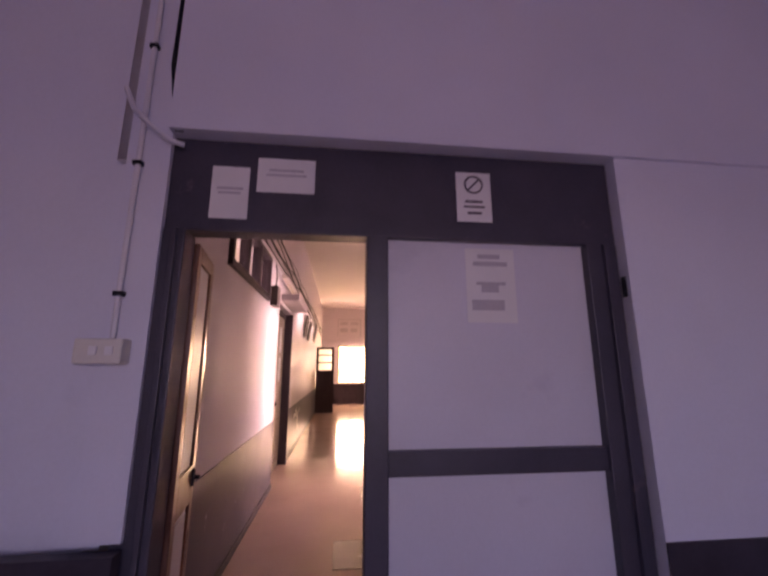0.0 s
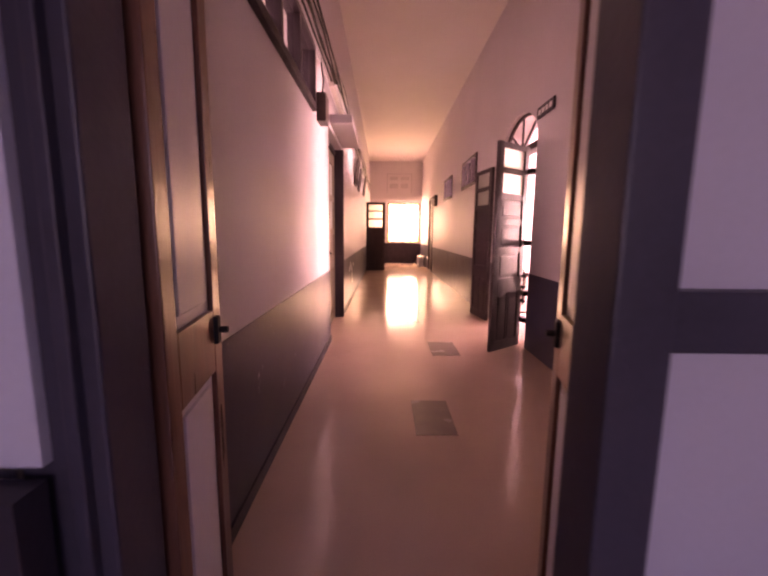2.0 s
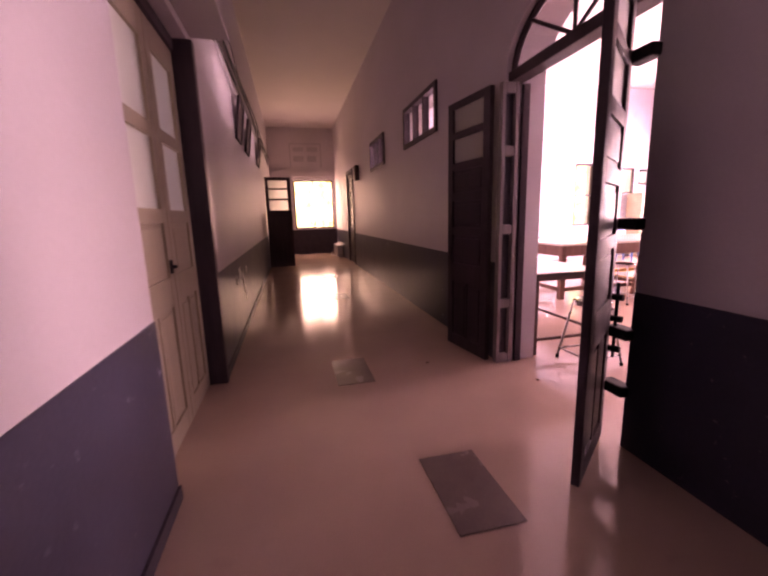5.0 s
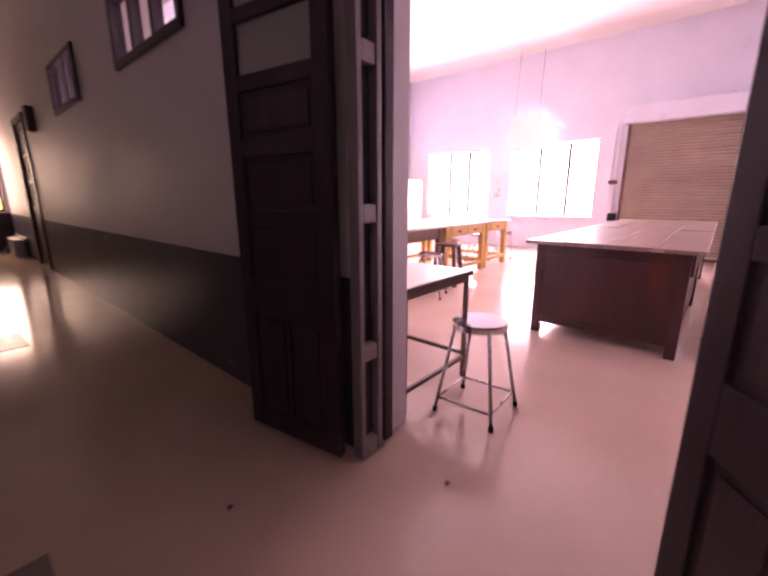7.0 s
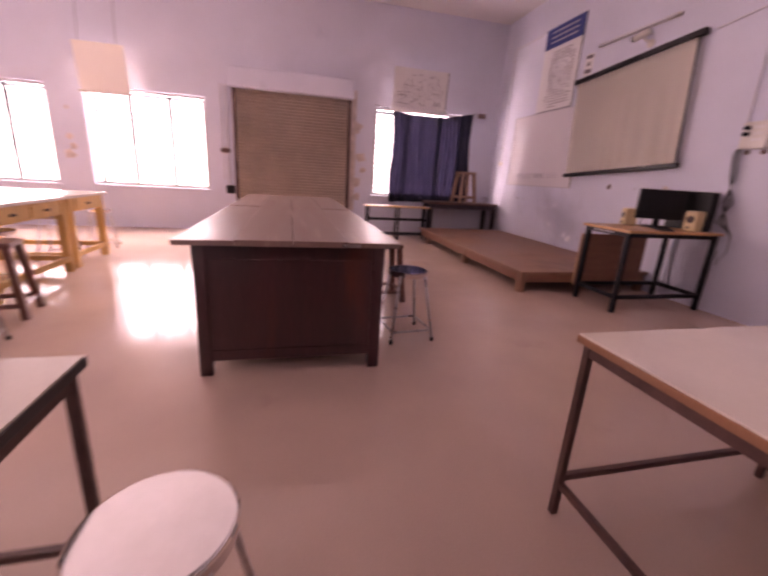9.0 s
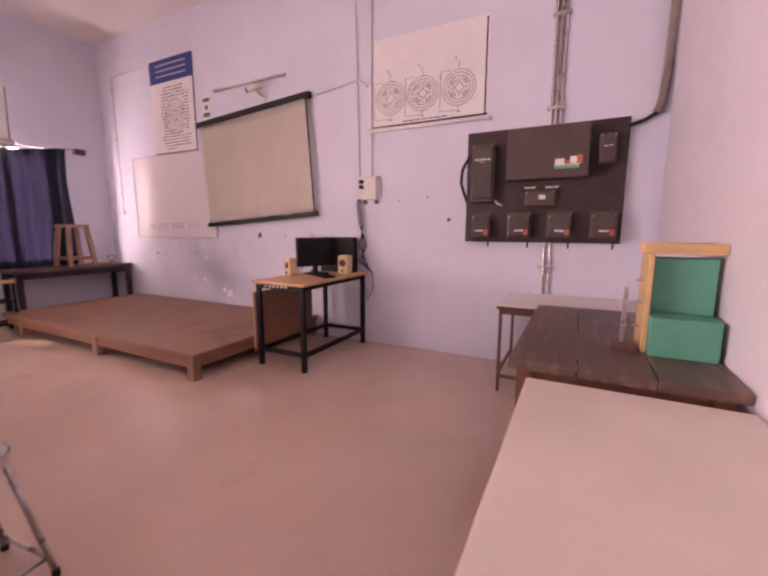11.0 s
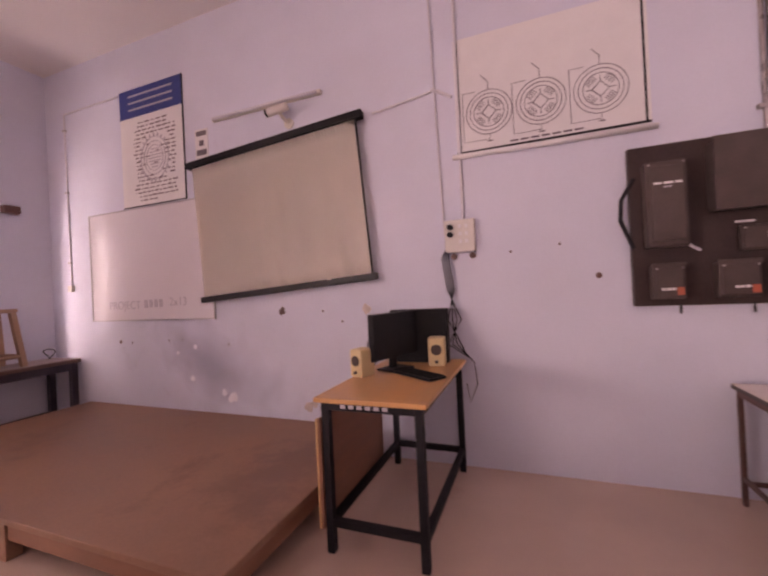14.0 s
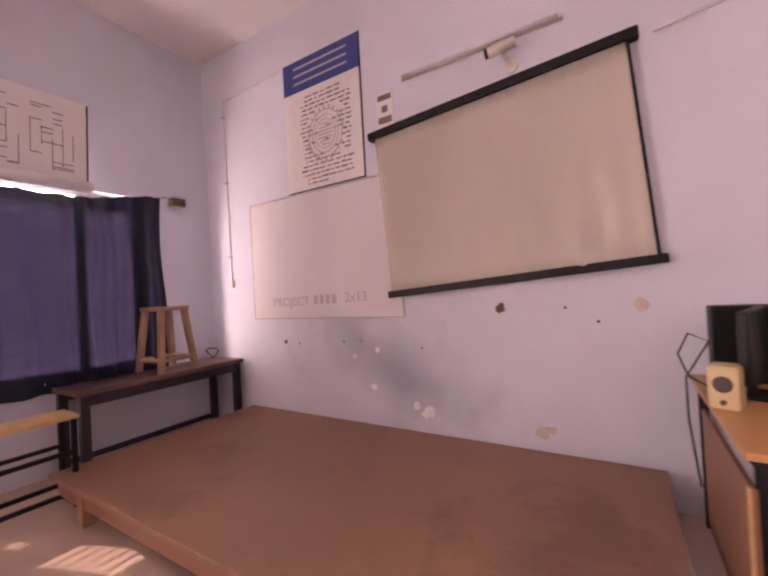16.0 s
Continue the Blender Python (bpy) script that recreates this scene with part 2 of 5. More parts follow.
def rod(bm, p, q, r, n=10, r2=None):
    p, q = Vector(p), Vector(q)
    d = q - p
    m = Matrix.Translation((p + q) / 2) @ d.to_track_quat("Z", "Y").to_matrix().to_4x4()
    bmesh.ops.create_cone(bm, cap_ends=True, segments=n, radius1=r, radius2=r if r2 is None else r2, depth=d.length, matrix=m)
    return bm


def tube(bm, pts, r, n=8):
    """One swept tube through the points."""
    pts = [Vector(p) for p in pts]
    rings = []
    up = Vector((0.31, 0.87, 0.38))
    for k, p in enumerate(pts):
        d = (pts[min(k + 1, len(pts) - 1)] - pts[max(k - 1, 0)])
        if d.length < 1e-6:
            d = pts[min(k + 1, len(pts) - 1)] - p
        d.normalize()
        u = d.cross(up).normalized()
        v = d.cross(u)
        rings.append([bm.verts.new(p + r * (math.cos(2 * math.pi * i / n) * u + math.sin(2 * math.pi * i / n) * v)) for i in range(n)])
    for a, b in zip(rings, rings[1:]):
        for i in range(n):
            bm.faces.new((a[i], a[(i + 1) % n], b[(i + 1) % n], b[i]))
    bm.faces.new(rings[0][::-1]), bm.faces.new(rings[-1])
    return bm


def box(*a, bevel=0.0):
    return bx(bmesh.new(), *a, bevel=bevel)


def mesh_of(name, bm, material, smooth=False):
    me = bpy.data.meshes.new(name)
    if smooth:
        for f in bm.faces:
            f.smooth = True
    bm.to_mesh(me)
    bm.free()
    me.materials.append(material)
    return me


def part(name, bm, material, parent, label="", smooth=False):
    ob = new(name, mesh_of(name, bm, material, smooth))
    ob.parent = parent
    return tagged(ob, label)


def thing(name, label, category, m=None, group="", kind=""):
    ob = new(name)
    ob.matrix_world = m or Matrix()
    return tagged(ob, label, category, group, kind)


def solid(name, bm, material, label, category, m=None, group="", kind="", smooth=False):
    ob = new(name, mesh_of(name, bm, material, smooth))
    ob.matrix_world = m or Matrix()
    return tagged(ob, label, category, group, kind)


def wall(name, axis, a0, a1, lo, hi, z0, z1, holes, material, label):
    """A wall from a0 to a1 across its thickness, lo to hi along it, with openings (lo, hi, z0, z1) cut right through."""
    bm = bmesh.new()

    def piece(p, q, r, s):
        if q - p > 1e-4 and s - r > 1e-4:
            bx(bm, *((a0, a1, p, q) if axis == "x" else (p, q, a0, a1)), r, s)
    at = lo
    for p, q, r, s in sorted(holes):
        piece(at, p, z0, z1), piece(p, q, z0, r), piece(p, q, s, z1)
        at = q
    piece(at, hi, z0, z1)
    bmesh.ops.remove_doubles(bm, verts=bm.verts[:], dist=1e-4)
    return solid(name, bm, material, label, "wall", kind="structure")


# ---- structure ----
H = 4.5
solid("floor", box(-2.6, 11.3, -3.2, 19.2, -0.2, 0), FLOOR, "glossy beige-pink polished stone floor", "floor", kind="structure")
for a in [(0.77, 1.05, 3.40, 3.93), (1.09, 1.40, 5.08, 5.61), (0.78, 1.08, 6.66, 7.20), (1.00, 1.36, 9.9, 10.4), (1.1, 1.45, 12.2, 12.6)]:
    solid("floor_slab", box(*a, -0.01, 0.004), PATCH, "dark replaced stone slab in the corridor floor", "floor slab", kind="structure")
solid("ceiling", box(-2.6, 11.3, -3.2, 19.2, H, H + 0.2), CEIL, "plain off-white painted ceiling", "ceiling", kind="structure")

DOOR = (5.42, 6.75, 0, 2.82)
wall("wall_corridor_left", "x", -0.35, -0.11, 1.80, 19.0, 0, H, [(5.64, 7.06, 0, 2.55), (2.95, 4.65, 2.40, 2.95)], CORR, "off-white painted corridor wall above a dark dado")
wall("wall_corridor_right", "x", 2.22, 2.575, 1.80, 19.0, 0, H, [DOOR, (8.2, 9.5, 2.25, 2.80), (10.75, 11.95, 2.22, 2.77), (14.35, 15.5, 0, 2.6)], CORR, "off-white painted corridor wall above a dark dado")
wall("wall_corridor_end", "y", 18.6, 18.9, -0.11, 2.22, 0, H, [(0.70, 2.14, 0.93, 2.68)], CORR, "end wall of the corridor with a wide window")
wall("wall_entrance", "y", 1.66, 1.80, -2.6, 2.5, 0, H, [(-0.11, 2.19, 0, 2.66)], WALL, "lavender-white plaster wall round the entrance partition")
wall("wall_front", "y", 1.57, 1.67, 2.50, 11.1, 0, H, [], WALL, "pale lavender classroom wall with damp marks")
wall("wall_windows", "x", 10.82, 11.1, 1.67, 13.0, 0, H, [(2.3, 4.5, 0.85, 2.65), (7.81, 9.81, 0.80, 2.50), (10.4, 12.3, 0.78, 2.48)], WALL, "pale classroom wall with louvred windows")
wall("wall_north", "y", 13.0, 13.3, 2.50, 11.1, 0, H, [(8.05, 8.65, 0.90, 2.55), (9.45, 10.0, 1.74, 2.45), (10.13, 10.76, 1.98, 2.40)], WALL, "pale classroom wall with small high windows")
wall("wall_landing_left", "x", -2.6, -2.4, -3.2, 1.66, 0, H, [], WALL, "plain landing wall")
wall("wall_landing_right", "x", 4.2, 4.4, -3.2, 1.57, 0, H, [], WALL, "plain landing wall")
# back wall is unseen; its opening is assumed and sized to set the light
wall("wall_landing_back", "y", -3.2, -3.0, -2.4, 4.2, 0, H, [(-0.5, 2.5, 1.0, 2.7)], WALL, "unseen landing wall with an opening added to let in light")
solid("beam_entrance", box(-0.005, 4.2, 1.55, 1.57, 2.66, H), WALL, "plaster lintel above the entrance partition", "trim", kind="structure")
solid("wall_entrance_fill", box(-0.005, 2.5, 1.57, 1.66, 2.66, H), WALL, "plaster lintel above the entrance partition", "wall", kind="structure")
solid("wall_entrance_side", box(2.19, 2.5, 1.57, 1.66, 0, 2.66), WALL, "plaster wall beside the entrance partition", "wall", kind="structure")
solid("wall_entrance_strip", box(-0.19, -0.005, 1.60, 1.66, 0.94, H), WALL, "plaster pilaster strip beside the entrance door", "wall", kind="structure")


def dado(name, x0, x1, y0, y1, z1, material, label):
    bm = bmesh.new()
    bx(bm, x0, x1, y0, y1, 0, z1)
    solid(name, bm, material, label, "dado", kind="structure")


for y0, y1 in [(1.80, 5.64), (7.06, 18.6)]:
    dado("dado_left", -0.11, -0.104, y0, y1, 0.88, DADO, "dark grey painted dado, chipped and stained")
for y0, y1 in [(1.80, 5.42), (6.75, 14.35), (15.5, 18.6)]:
    dado("dado_right", 2.214, 2.22, y0, y1, 0.88, DADO, "dark grey painted dado, chipped and stained")
dado("dado_end", -0.1, 2.21, 18.592, 18.6, 0.90, LDADO, "dark brown painted dado under the end window")
solid("ledge_landing", box(-2.4, 0.0, 1.54, 1.60, 0, 0.92), LDADO, "dark painted skirting wall beside the entrance door", "dado", kind="structure")
solid("dado_landing_right", box(2.19, 4.2, 1.562, 1.57, 0, 0.86), LDADO, "dark painted dado beside the entrance door", "dado", kind="structure")
solid("skirting_left", box(-0.104, -0.09, 1.8, 5.64, 0, 0.07), LDADO, "dark skirting along the corridor", "baseboard", kind="structure")
solid("skirting_left", box(-0.104, -0.09, 7.06, 18.59, 0, 0.07), LDADO, "dark skirting along the corridor", "baseboard", kind="structure")
solid("beam_corridor", box(-0.104, 2.214, 18.45, 18.59, 2.78, 2.98), CORR, "plaster beam above the corridor end window", "trim", kind="structure")
# damp patch low on the classroom front wall
solid("damp_patch", box(-1.4, 1.4, 0, 0.003, -0.6, 0.6), DAMP, "grey flaking damp patch on the classroom wall", "trim", pose(8.15, 1.671, 0.76, 0, -24, 0), kind="structure")

# ---- outside ----
solid("backdrop_corridor", box(-4, 7, 21.5, 21.6, -1, 6), LEAVES, "sunlit yellow-green foliage outside", "backdrop", kind="structure")
solid("backdrop_left", box(-1.9, -1.8, 2, 9, 0, 4.4), HAZE, "bright daylight outside the side rooms", "backdrop", kind="structure")
solid("backdrop_north", box(6, 12, 15.5, 15.6, 0, 5), LEAVES, "sunlit foliage outside the high windows", "backdrop", kind="structure")
solid("ground", box(-60, 80, -60, 80, -3.3, -3.2), mat("dry_earth", (0.22, 0.17, 0.12), 0.9), "dry earth far below the windows", "ground", kind="structure")

# ---- windows ----


def louvre_window(name, y0, y1, z0, z1, mullions, label, curtain=False):
    """A steel window in the far wall, with upright bars and glass louvre blades."""
    w = thing(name, label, "window", pose(10.96, 0, 0), kind="structure")
    for k, a in enumerate([(y0, y1, z0, z0 + 0.05), (y0, y1, z1 - 0.05, z1), (y0, y0 + 0.05, z0 + 0.05, z1 - 0.05), (y1 - 0.05, y1, z0 + 0.05, z1 - 0.05)]):
        part("window_frame", box(-0.04, 0.04, *a, bevel=0.006), ALU, w)
    for y in mullions:
        part("mullion", box(-0.035, 0.035, y - 0.03, y + 0.03, z0 + 0.05, z1 - 0.05), BLACKSTEEL, w)
    edges = [y0 + 0.05] + list(mullions) + [y1 - 0.05]
    n = int((z1 - z0 - 0.1) / 0.105)
    for p, q in zip(edges, edges[1:]):
        me = None
        for i in range(n):
            z = z0 + 0.10 + i * (z1 - z0 - 0.15) / n
            if me is None:
                b = box(-0.003, 0.003, -(q - p) / 2 + 0.02, (q - p) / 2 - 0.02, -0.055, 0.055)
                me = mesh_of("louvre", b, GLASS)
            ob = new("louvre", me)
            ob.parent = w
            ob.matrix_local = pose(0, (p + q) / 2, z, 0, 28, 0)
            ob.visible_shadow = False
    bar = mesh_of("bar", rod(bmesh.new(), (0, y0 + 0.05, 0), (0, y1 - 0.05, 0), 0.011 if curtain else 0.0065, 6), BLACKSTEEL if curtain else ALU)
    for i in range(n):
        ob = new("bar", bar)
        ob.parent = w
        ob.location = (-0.03, 0, z0 + 0.155 + i * (z1 - z0 - 0.15) / n)
    part("window_sill", box(-0.20, 0.10, y0 - 0.03, y1 + 0.03, z0 - 0.03, z0 - 0.002, bevel=0.006), WALL, w)
    return w


louvre_window("window_1", 10.4, 12.3, 0.78, 2.48, [11.05, 11.65], "wide louvred window full of white daylight")
louvre_window("window_2", 7.81, 9.81, 0.80, 2.50, [8.45, 9.12], "wide louvred window full of white daylight")
louvre_window("window_3", 2.3, 4.5, 0.85, 2.65, [3.0, 3.75], "louvred window half covered by a navy curtain", True)

w = thing("window_4", "wide barred corridor window with sunlit leaves outside", "window", pose(0, 18.75, 0), kind="structure")
for a in [(0.70, 2.14, 0.93, 0.98), (0.70, 2.14, 2.63, 2.68), (0.70, 0.75, 0.98, 2.63), (2.09, 2.14, 0.98, 2.63), (1.40, 1.44, 0.98, 2.63)]:
    part("window_frame", box(a[0], a[1], -0.03, 0.03, a[2], a[3], bevel=0.005), DARKWOOD, w)
me = mesh_of("bar", rod(bmesh.new(), (0.75, 0, 0), (2.09, 0, 0), 0.005, 6), ALU)
for i in range(15):
    ob = new("bar", me)
    ob.parent = w
    ob.location = (0, 0.015, 1.06 + i * 0.105)


def high_window(name, x0, x1, y0, y1, z0, z1, n, label):
    w = thing(name, label, "window", kind="structure")
    for a in [(y0, y1, z0, z0 + 0.06), (y0, y1, z1 - 0.06, z1), (y0, y0 + 0.06, z0 + 0.06, z1 - 0.06), (y1 - 0.06, y1, z0 + 0.06, z1 - 0.06)]:
        part("window_frame", box(x0, x1, *a, bevel=0.006), DARKWOOD, w)
    step = (y1 - y0 - 0.12) / n
    for i in range(n):
        p = y0 + 0.06 + i * step
        if i:
            part("mullion", box(x0 + 0.01, x1 - 0.01, p - 0.025, p + 0.025, z0 + 0.06, z1 - 0.06), DARKWOOD, w)
        g = part("pane", box((x0 + x1) / 2 - 0.003, (x0 + x1) / 2 + 0.003, p + 0.02, p + step - 0.02, z0 + 0.06, z1 - 0.06), GLASS, w)
        g.visible_shadow = False


high_window("window_5", 2.19, 2.29, 8.2, 9.5, 2.25, 2.80, 3, "high dark-framed window between corridor and classroom")
high_window("window_6", 2.19, 2.29, 10.75, 11.95, 2.22, 2.77, 3, "high dark-framed window between corridor and classroom")
high_window("window_7", -0.19, -0.07, 2.95, 4.65, 2.40, 2.95, 3, "high dark-framed window in the corridor wall")
for x0, x1, z0, z1, nm in [(9.45, 10.0, 1.74, 2.45, "window_8"), (10.13, 10.76, 1.98, 2.40, "window_9")]:
    w = thing(nm, "small high window with a yellow glow of leaves outside", "window", pose(0, 13.05, 0), kind="structure")
    for a in [(x0, x1, z0, z0 + 0.05), (x0, x1, z1 - 0.05, z1), (x0, x0 + 0.05, z0 + 0.05, z1 - 0.05), (x1 - 0.05, x1, z0 + 0.05, z1 - 0.05)]:
        part("window_frame", box(a[0], a[1], -0.03, 0.03, a[2], a[3], bevel=0.005), DARKWOOD, w)

w = thing("window_10", "tall narrow dark-framed window bright with daylight", "window", pose(0, 13.05, 0), kind="structure")
for a in [(8.05, 8.65, 0.90, 0.96), (8.05, 8.65, 2.49, 2.55), (8.05, 8.11, 0.96, 2.49), (8.59, 8.65, 0.96, 2.49), (8.11, 8.59, 1.70, 1.74)]:
    part("window_frame", box(a[0], a[1], -0.04, 0.04, a[2], a[3], bevel=0.005), DARKWOOD, w)

# ---- doors ----


def leaf(name, w, h, t, m, paint, rows, label, panes=FROST, panel=None, lock=True, kind="structure"):
    """A framed door leaf, hinged at its x = 0 edge; rows: (z0, z1, glazed or not, columns)."""
    d = thing(name, label, "door", m, kind=kind)
    s = 0.085 if w > 0.5 else 0.07
    part("stile", box(0, s, -t / 2, t / 2, 0.01, h, bevel=0.004), paint, d)
    part("stile", box(w - s, w, -t / 2, t / 2, 0.01, h, bevel=0.004), paint, d)
    z = 0.01
    for z0, z1, glazed, cols in rows + [(h, h, False, 1)]:
        if z0 - z > 0.005:
            part("rail", box(s, w - s, -t / 2, t / 2, z, z0, bevel=0.004), paint, d)
        z = z1
        if z1 <= z0:
            continue
        cw = (w - 2 * s) / cols
        for c in range(cols):
            x0 = s + c * cw
            if c:
                part("glazing_bar", box(x0 - 0.012, x0 + 0.012, -t / 2 + 0.004, t / 2 - 0.004, z0, z1), paint, d)
            if glazed:
                p = part("pane", box(x0, x0 + cw, -0.003, 0.003, z0, z1), panes, d, "frosted glass pane")
                p.visible_shadow = False
            else:
                b = box(x0, x0 + cw, -t / 2 + 0.014, t / 2 - 0.014, z0, z1)
                bx(b, x0 + 0.03, x0 + cw - 0.03, -t / 2 + 0.006, t / 2 - 0.006, z0 + 0.03, z1 - 0.03, bevel=0.005)
                part("panel", b, panel or paint, d, "white painted panel" if panel else "")
    if lock:
        b = box(w - 0.075, w - 0.04, -t / 2 - 0.012, t / 2 + 0.012, 1.0, 1.08, bevel=0.006)
        rod(b, (w - 0.057, -t / 2 - 0.035, 1.04), (w - 0.057, t / 2 + 0.035, 1.04), 0.010)
        part("latch", b, BLACKSTEEL, d, "dark iron latch")
    return d


# entrance partition
fr = thing("door_frame", "dark painted timber frame of the entrance partition", "door frame", kind="structure")
for a in [(-0.06, 0.09, 1.62, 1.75, 0, 2.20), (0.91, 1.01, 1.62, 1.75, 0, 2.20), (2.02, 2.18, 1.62, 1.75, 0, 2.20)]:
    part("post", box(*a, bevel=0.006), FRAMEPAINT, fr)
for a in [(0.035, 0.06, 1.60, 1.63, 0, 2.20), (2.10, 2.125, 1.60, 1.63, 0, 2.20)]:
    part("moulding", box(*a, bevel=0.004), FRAMEPAINT, fr)
part("header_board", box(-0.09, 2.185, 1.63, 1.74, 2.20, 2.655, bevel=0.008), FRAMEPAINT, fr)
part("rail", box(1.01, 2.02, 1.635, 1.735, 1.13, 1.235, bevel=0.006), FRAMEPAINT, fr)
part("rail", box(1.01, 2.02, 1.635, 1.735, 0, 0.12, bevel=0.006), FRAMEPAINT, fr)
part("panel", box(1.01, 2.02, 1.67, 1.70, 1.235, 2.20), PANELWHITE, fr, "white painted panel with faded notices")
part("panel", box(1.01, 2.02, 1.67, 1.70, 0.12, 1.13), PANELWHITE, fr, "white painted panel")
for z in (1.98, 0.5):
    part("hinge", rod(bmesh.new(), (2.20, 1.61, z - 0.05), (2.20, 1.61, z + 0.05), 0.02), BLACKSTEEL, fr)
rws = [(0.15, 0.92, False, 1), (1.10, 2.10, False, 1)]
leaf("door_1", 0.40, 2.18, 0.04, pose(0.085, 1.77, 0, 0, 0, 98), BROWNWOOD, rws, "narrow brown entrance door leaf with white panels, standing open", panel=PANELWHITE)
leaf("door_2", 0.40, 2.18, 0.04, pose(0.985, 1.77, 0, 0, 0, 75), BROWNWOOD, rws, "narrow brown entrance door leaf with white panels, standing open", panel=PANELWHITE)

# classroom doorway: frame, arched fanlight, two open leaves
fr = thing("door_frame", "dark timber classroom door frame with arched fanlight", "door frame", kind="structure")
part("jamb", box(2.32, 2.44, 5.42, 5.46, 0, 2.30, bevel=0.006), DARKWOOD, fr)
part("jamb", box(2.36, 2.42, 6.715, 6.748, 0, 2.30, bevel=0.006), DARKWOOD, fr)
part("transom", box(2.24, 2.36, 5.42, 6.75, 2.30, 2.38, bevel=0.006), DARKWOOD, fr)
cy, rise = 6.085, 0.42
arc = [(cy + 0.665 * math.cos(a), 2.38 + rise * math.sin(a)) for a in [i * math.pi / 16 for i in range(17)]]
bm = bmesh.new()
for (ya, za), (yb, zb) in zip(arc, arc[1:]):
    for x0, x1, zt in [(2.22, 2.575, 2.82)]:
        vs = [bm.verts.new(v) for v in [(x0, ya, za), (x0, yb, zb), (x0, yb, zt), (x0, ya, zt), (x1, ya, za), (x1, yb, zb), (x1, yb, zt), (x1, ya, zt)]]
        for f in [(0, 1, 2, 3), (7, 6, 5, 4), (0, 4, 5, 1), (3, 2, 6, 7)]:
            bm.faces.new([vs[i] for i in f])
solid("wall_arch", bm, CORR, "plaster infill over the arched fanlight", "wall", kind="structure")
bm = bmesh.new()
tube(bm, [(2.29, y, z - 0.01) for y, z in arc], 0.028, 6)
part("arch_bar", bm, DARKWOOD, fr)
for a in (45, 90, 135):
    a = radians(a)
    part("fan_bar", rod(bmesh.new(), (2.29, cy, 2.38), (2.29, cy + 0.65 * math.cos(a), 2.38 + (rise - 0.02) * math.sin(a)), 0.014, 6), DARKWOOD, fr)
crow = [(0.12, 0.66, False, 2), (0.84, 1.11, False, 1), (1.18, 1.42, False, 1), (1.50, 1.70, False, 1), (1.77, 1.98, True, 1), (2.04, 2.24, True, 1)]
d3 = leaf("door_3", 0.56, 2.30, 0.04, pose(2.175, 5.545, 0, 0, 0, 218), DARKWOOD, crow, "dark brown classroom door leaf standing open into the corridor", lock=False)
leaf("door_4", 0.62, 2.30, 0.045, pose(2.13, 6.79, 0, 0, 0, 99), DARKWOOD, crow, "dark brown classroom door leaf folded back to the wall", lock=False)
# rebated edge strip of the folded leaf, coloured lighter as if lit
lad = thing("folding_door_edge", "dark edge of folded door with long recessed slots", "door", pose(2.165, 6.69, 0), kind="structure")
part("strip", box(0.0, 0.028, 0, 0.06, 0.01, 2.3, bevel=0.004), LITEDGE, lad)
part("strip", box(0.115, 0.145, 0, 0.06, 0.01, 2.3, bevel=0.004), LITEDGE, lad)
for z in (0.01, 0.50, 1.13, 1.75, 2.22):
    part("cross_piece", box(0.028, 0.115, 0.004, 0.056, z, z + 0.08, bevel=0.01), LITEDGE, lad)
part("back_strip", box(0.028, 0.115, 0.045, 0.058, 0.09, 2.22), LDADO, lad)
# iron straps that carry the near leaf, and its bolt
back = d3.matrix_basis.inverted()
for nm, bb in [("strap_hinge", box(2.165, 2.25, 5.40, 5.55, z, z + 0.06, bevel=0.012)) for z in (0.30, 0.62, 1.20, 2.0)] + \
        [("staple", rod(bmesh.new(), (2.175, 5.53, z), (2.20, 5.47, z), 0.018, 10)) for z in (0.72, 0.84, 0.55)] + \
        [("bolt_rod", rod(bmesh.new(), (2.19, 5.50, 0.5), (2.19, 5.50, 0.92), 0.009))]:
    part(nm, bb, BLACKSTEEL, d3, "black iron").matrix_parent_inverse = back

# left corridor doorway, closed double leaf with lights
crow2 = [(0.14, 0.80, False, 2), (0.98, 1.30, False, 1), (1.38, 1.78, True, 1), (1.86, 2.30, True, 1)]
fr = thing("door_frame", "dark timber frame of the cream corridor door", "door frame", kind="structure")
part("jamb", box(-0.30, -0.20, 5.64, 5.72, 0, 2.55, bevel=0.006), DARKWOOD, fr)
part("jamb", box(-0.30, -0.08, 6.98, 7.06, 0, 2.55, bevel=0.006), DARKWOOD, fr)
part("head", box(-0.30, -0.20, 5.72, 6.98, 2.47, 2.55, bevel=0.006), DARKWOOD, fr)
leaf("door_5", 0.68, 2.46, 0.045, pose(-0.24, 5.735, 0, 0, 0, 90), CREAMDOOR, crow2, "cream panelled door leaf with glazed upper lights, closed")
leaf("door_6", 0.56, 2.46, 0.045, pose(-0.24, 6.98, 0, 0, 0, 270), CREAMDOOR, crow2, "cream panelled door leaf with glazed upper lights, closed", lock=False)
solid("door_ledge", box(-0.11, 0.16, 5.75, 7.10, 2.60, 2.70, bevel=0.01), CORR, "plaster ledge over the corridor door", "trim", kind="structure")
# far doors
crow3 = [(0.14, 0.70, False, 2), (0.80, 1.46, False, 1), (1.54, 1.80, True, 1), (1.85, 2.08, True, 1), (2.12, 2.32, True, 1)]
leaf("door_7", 0.66, 2.40, 0.05, pose(-0.09, 14.7, 0, 0, 0, 6), DARKWOOD, crow3, "dark door leaf with glazed lights standing open across the corridor", lock=False)
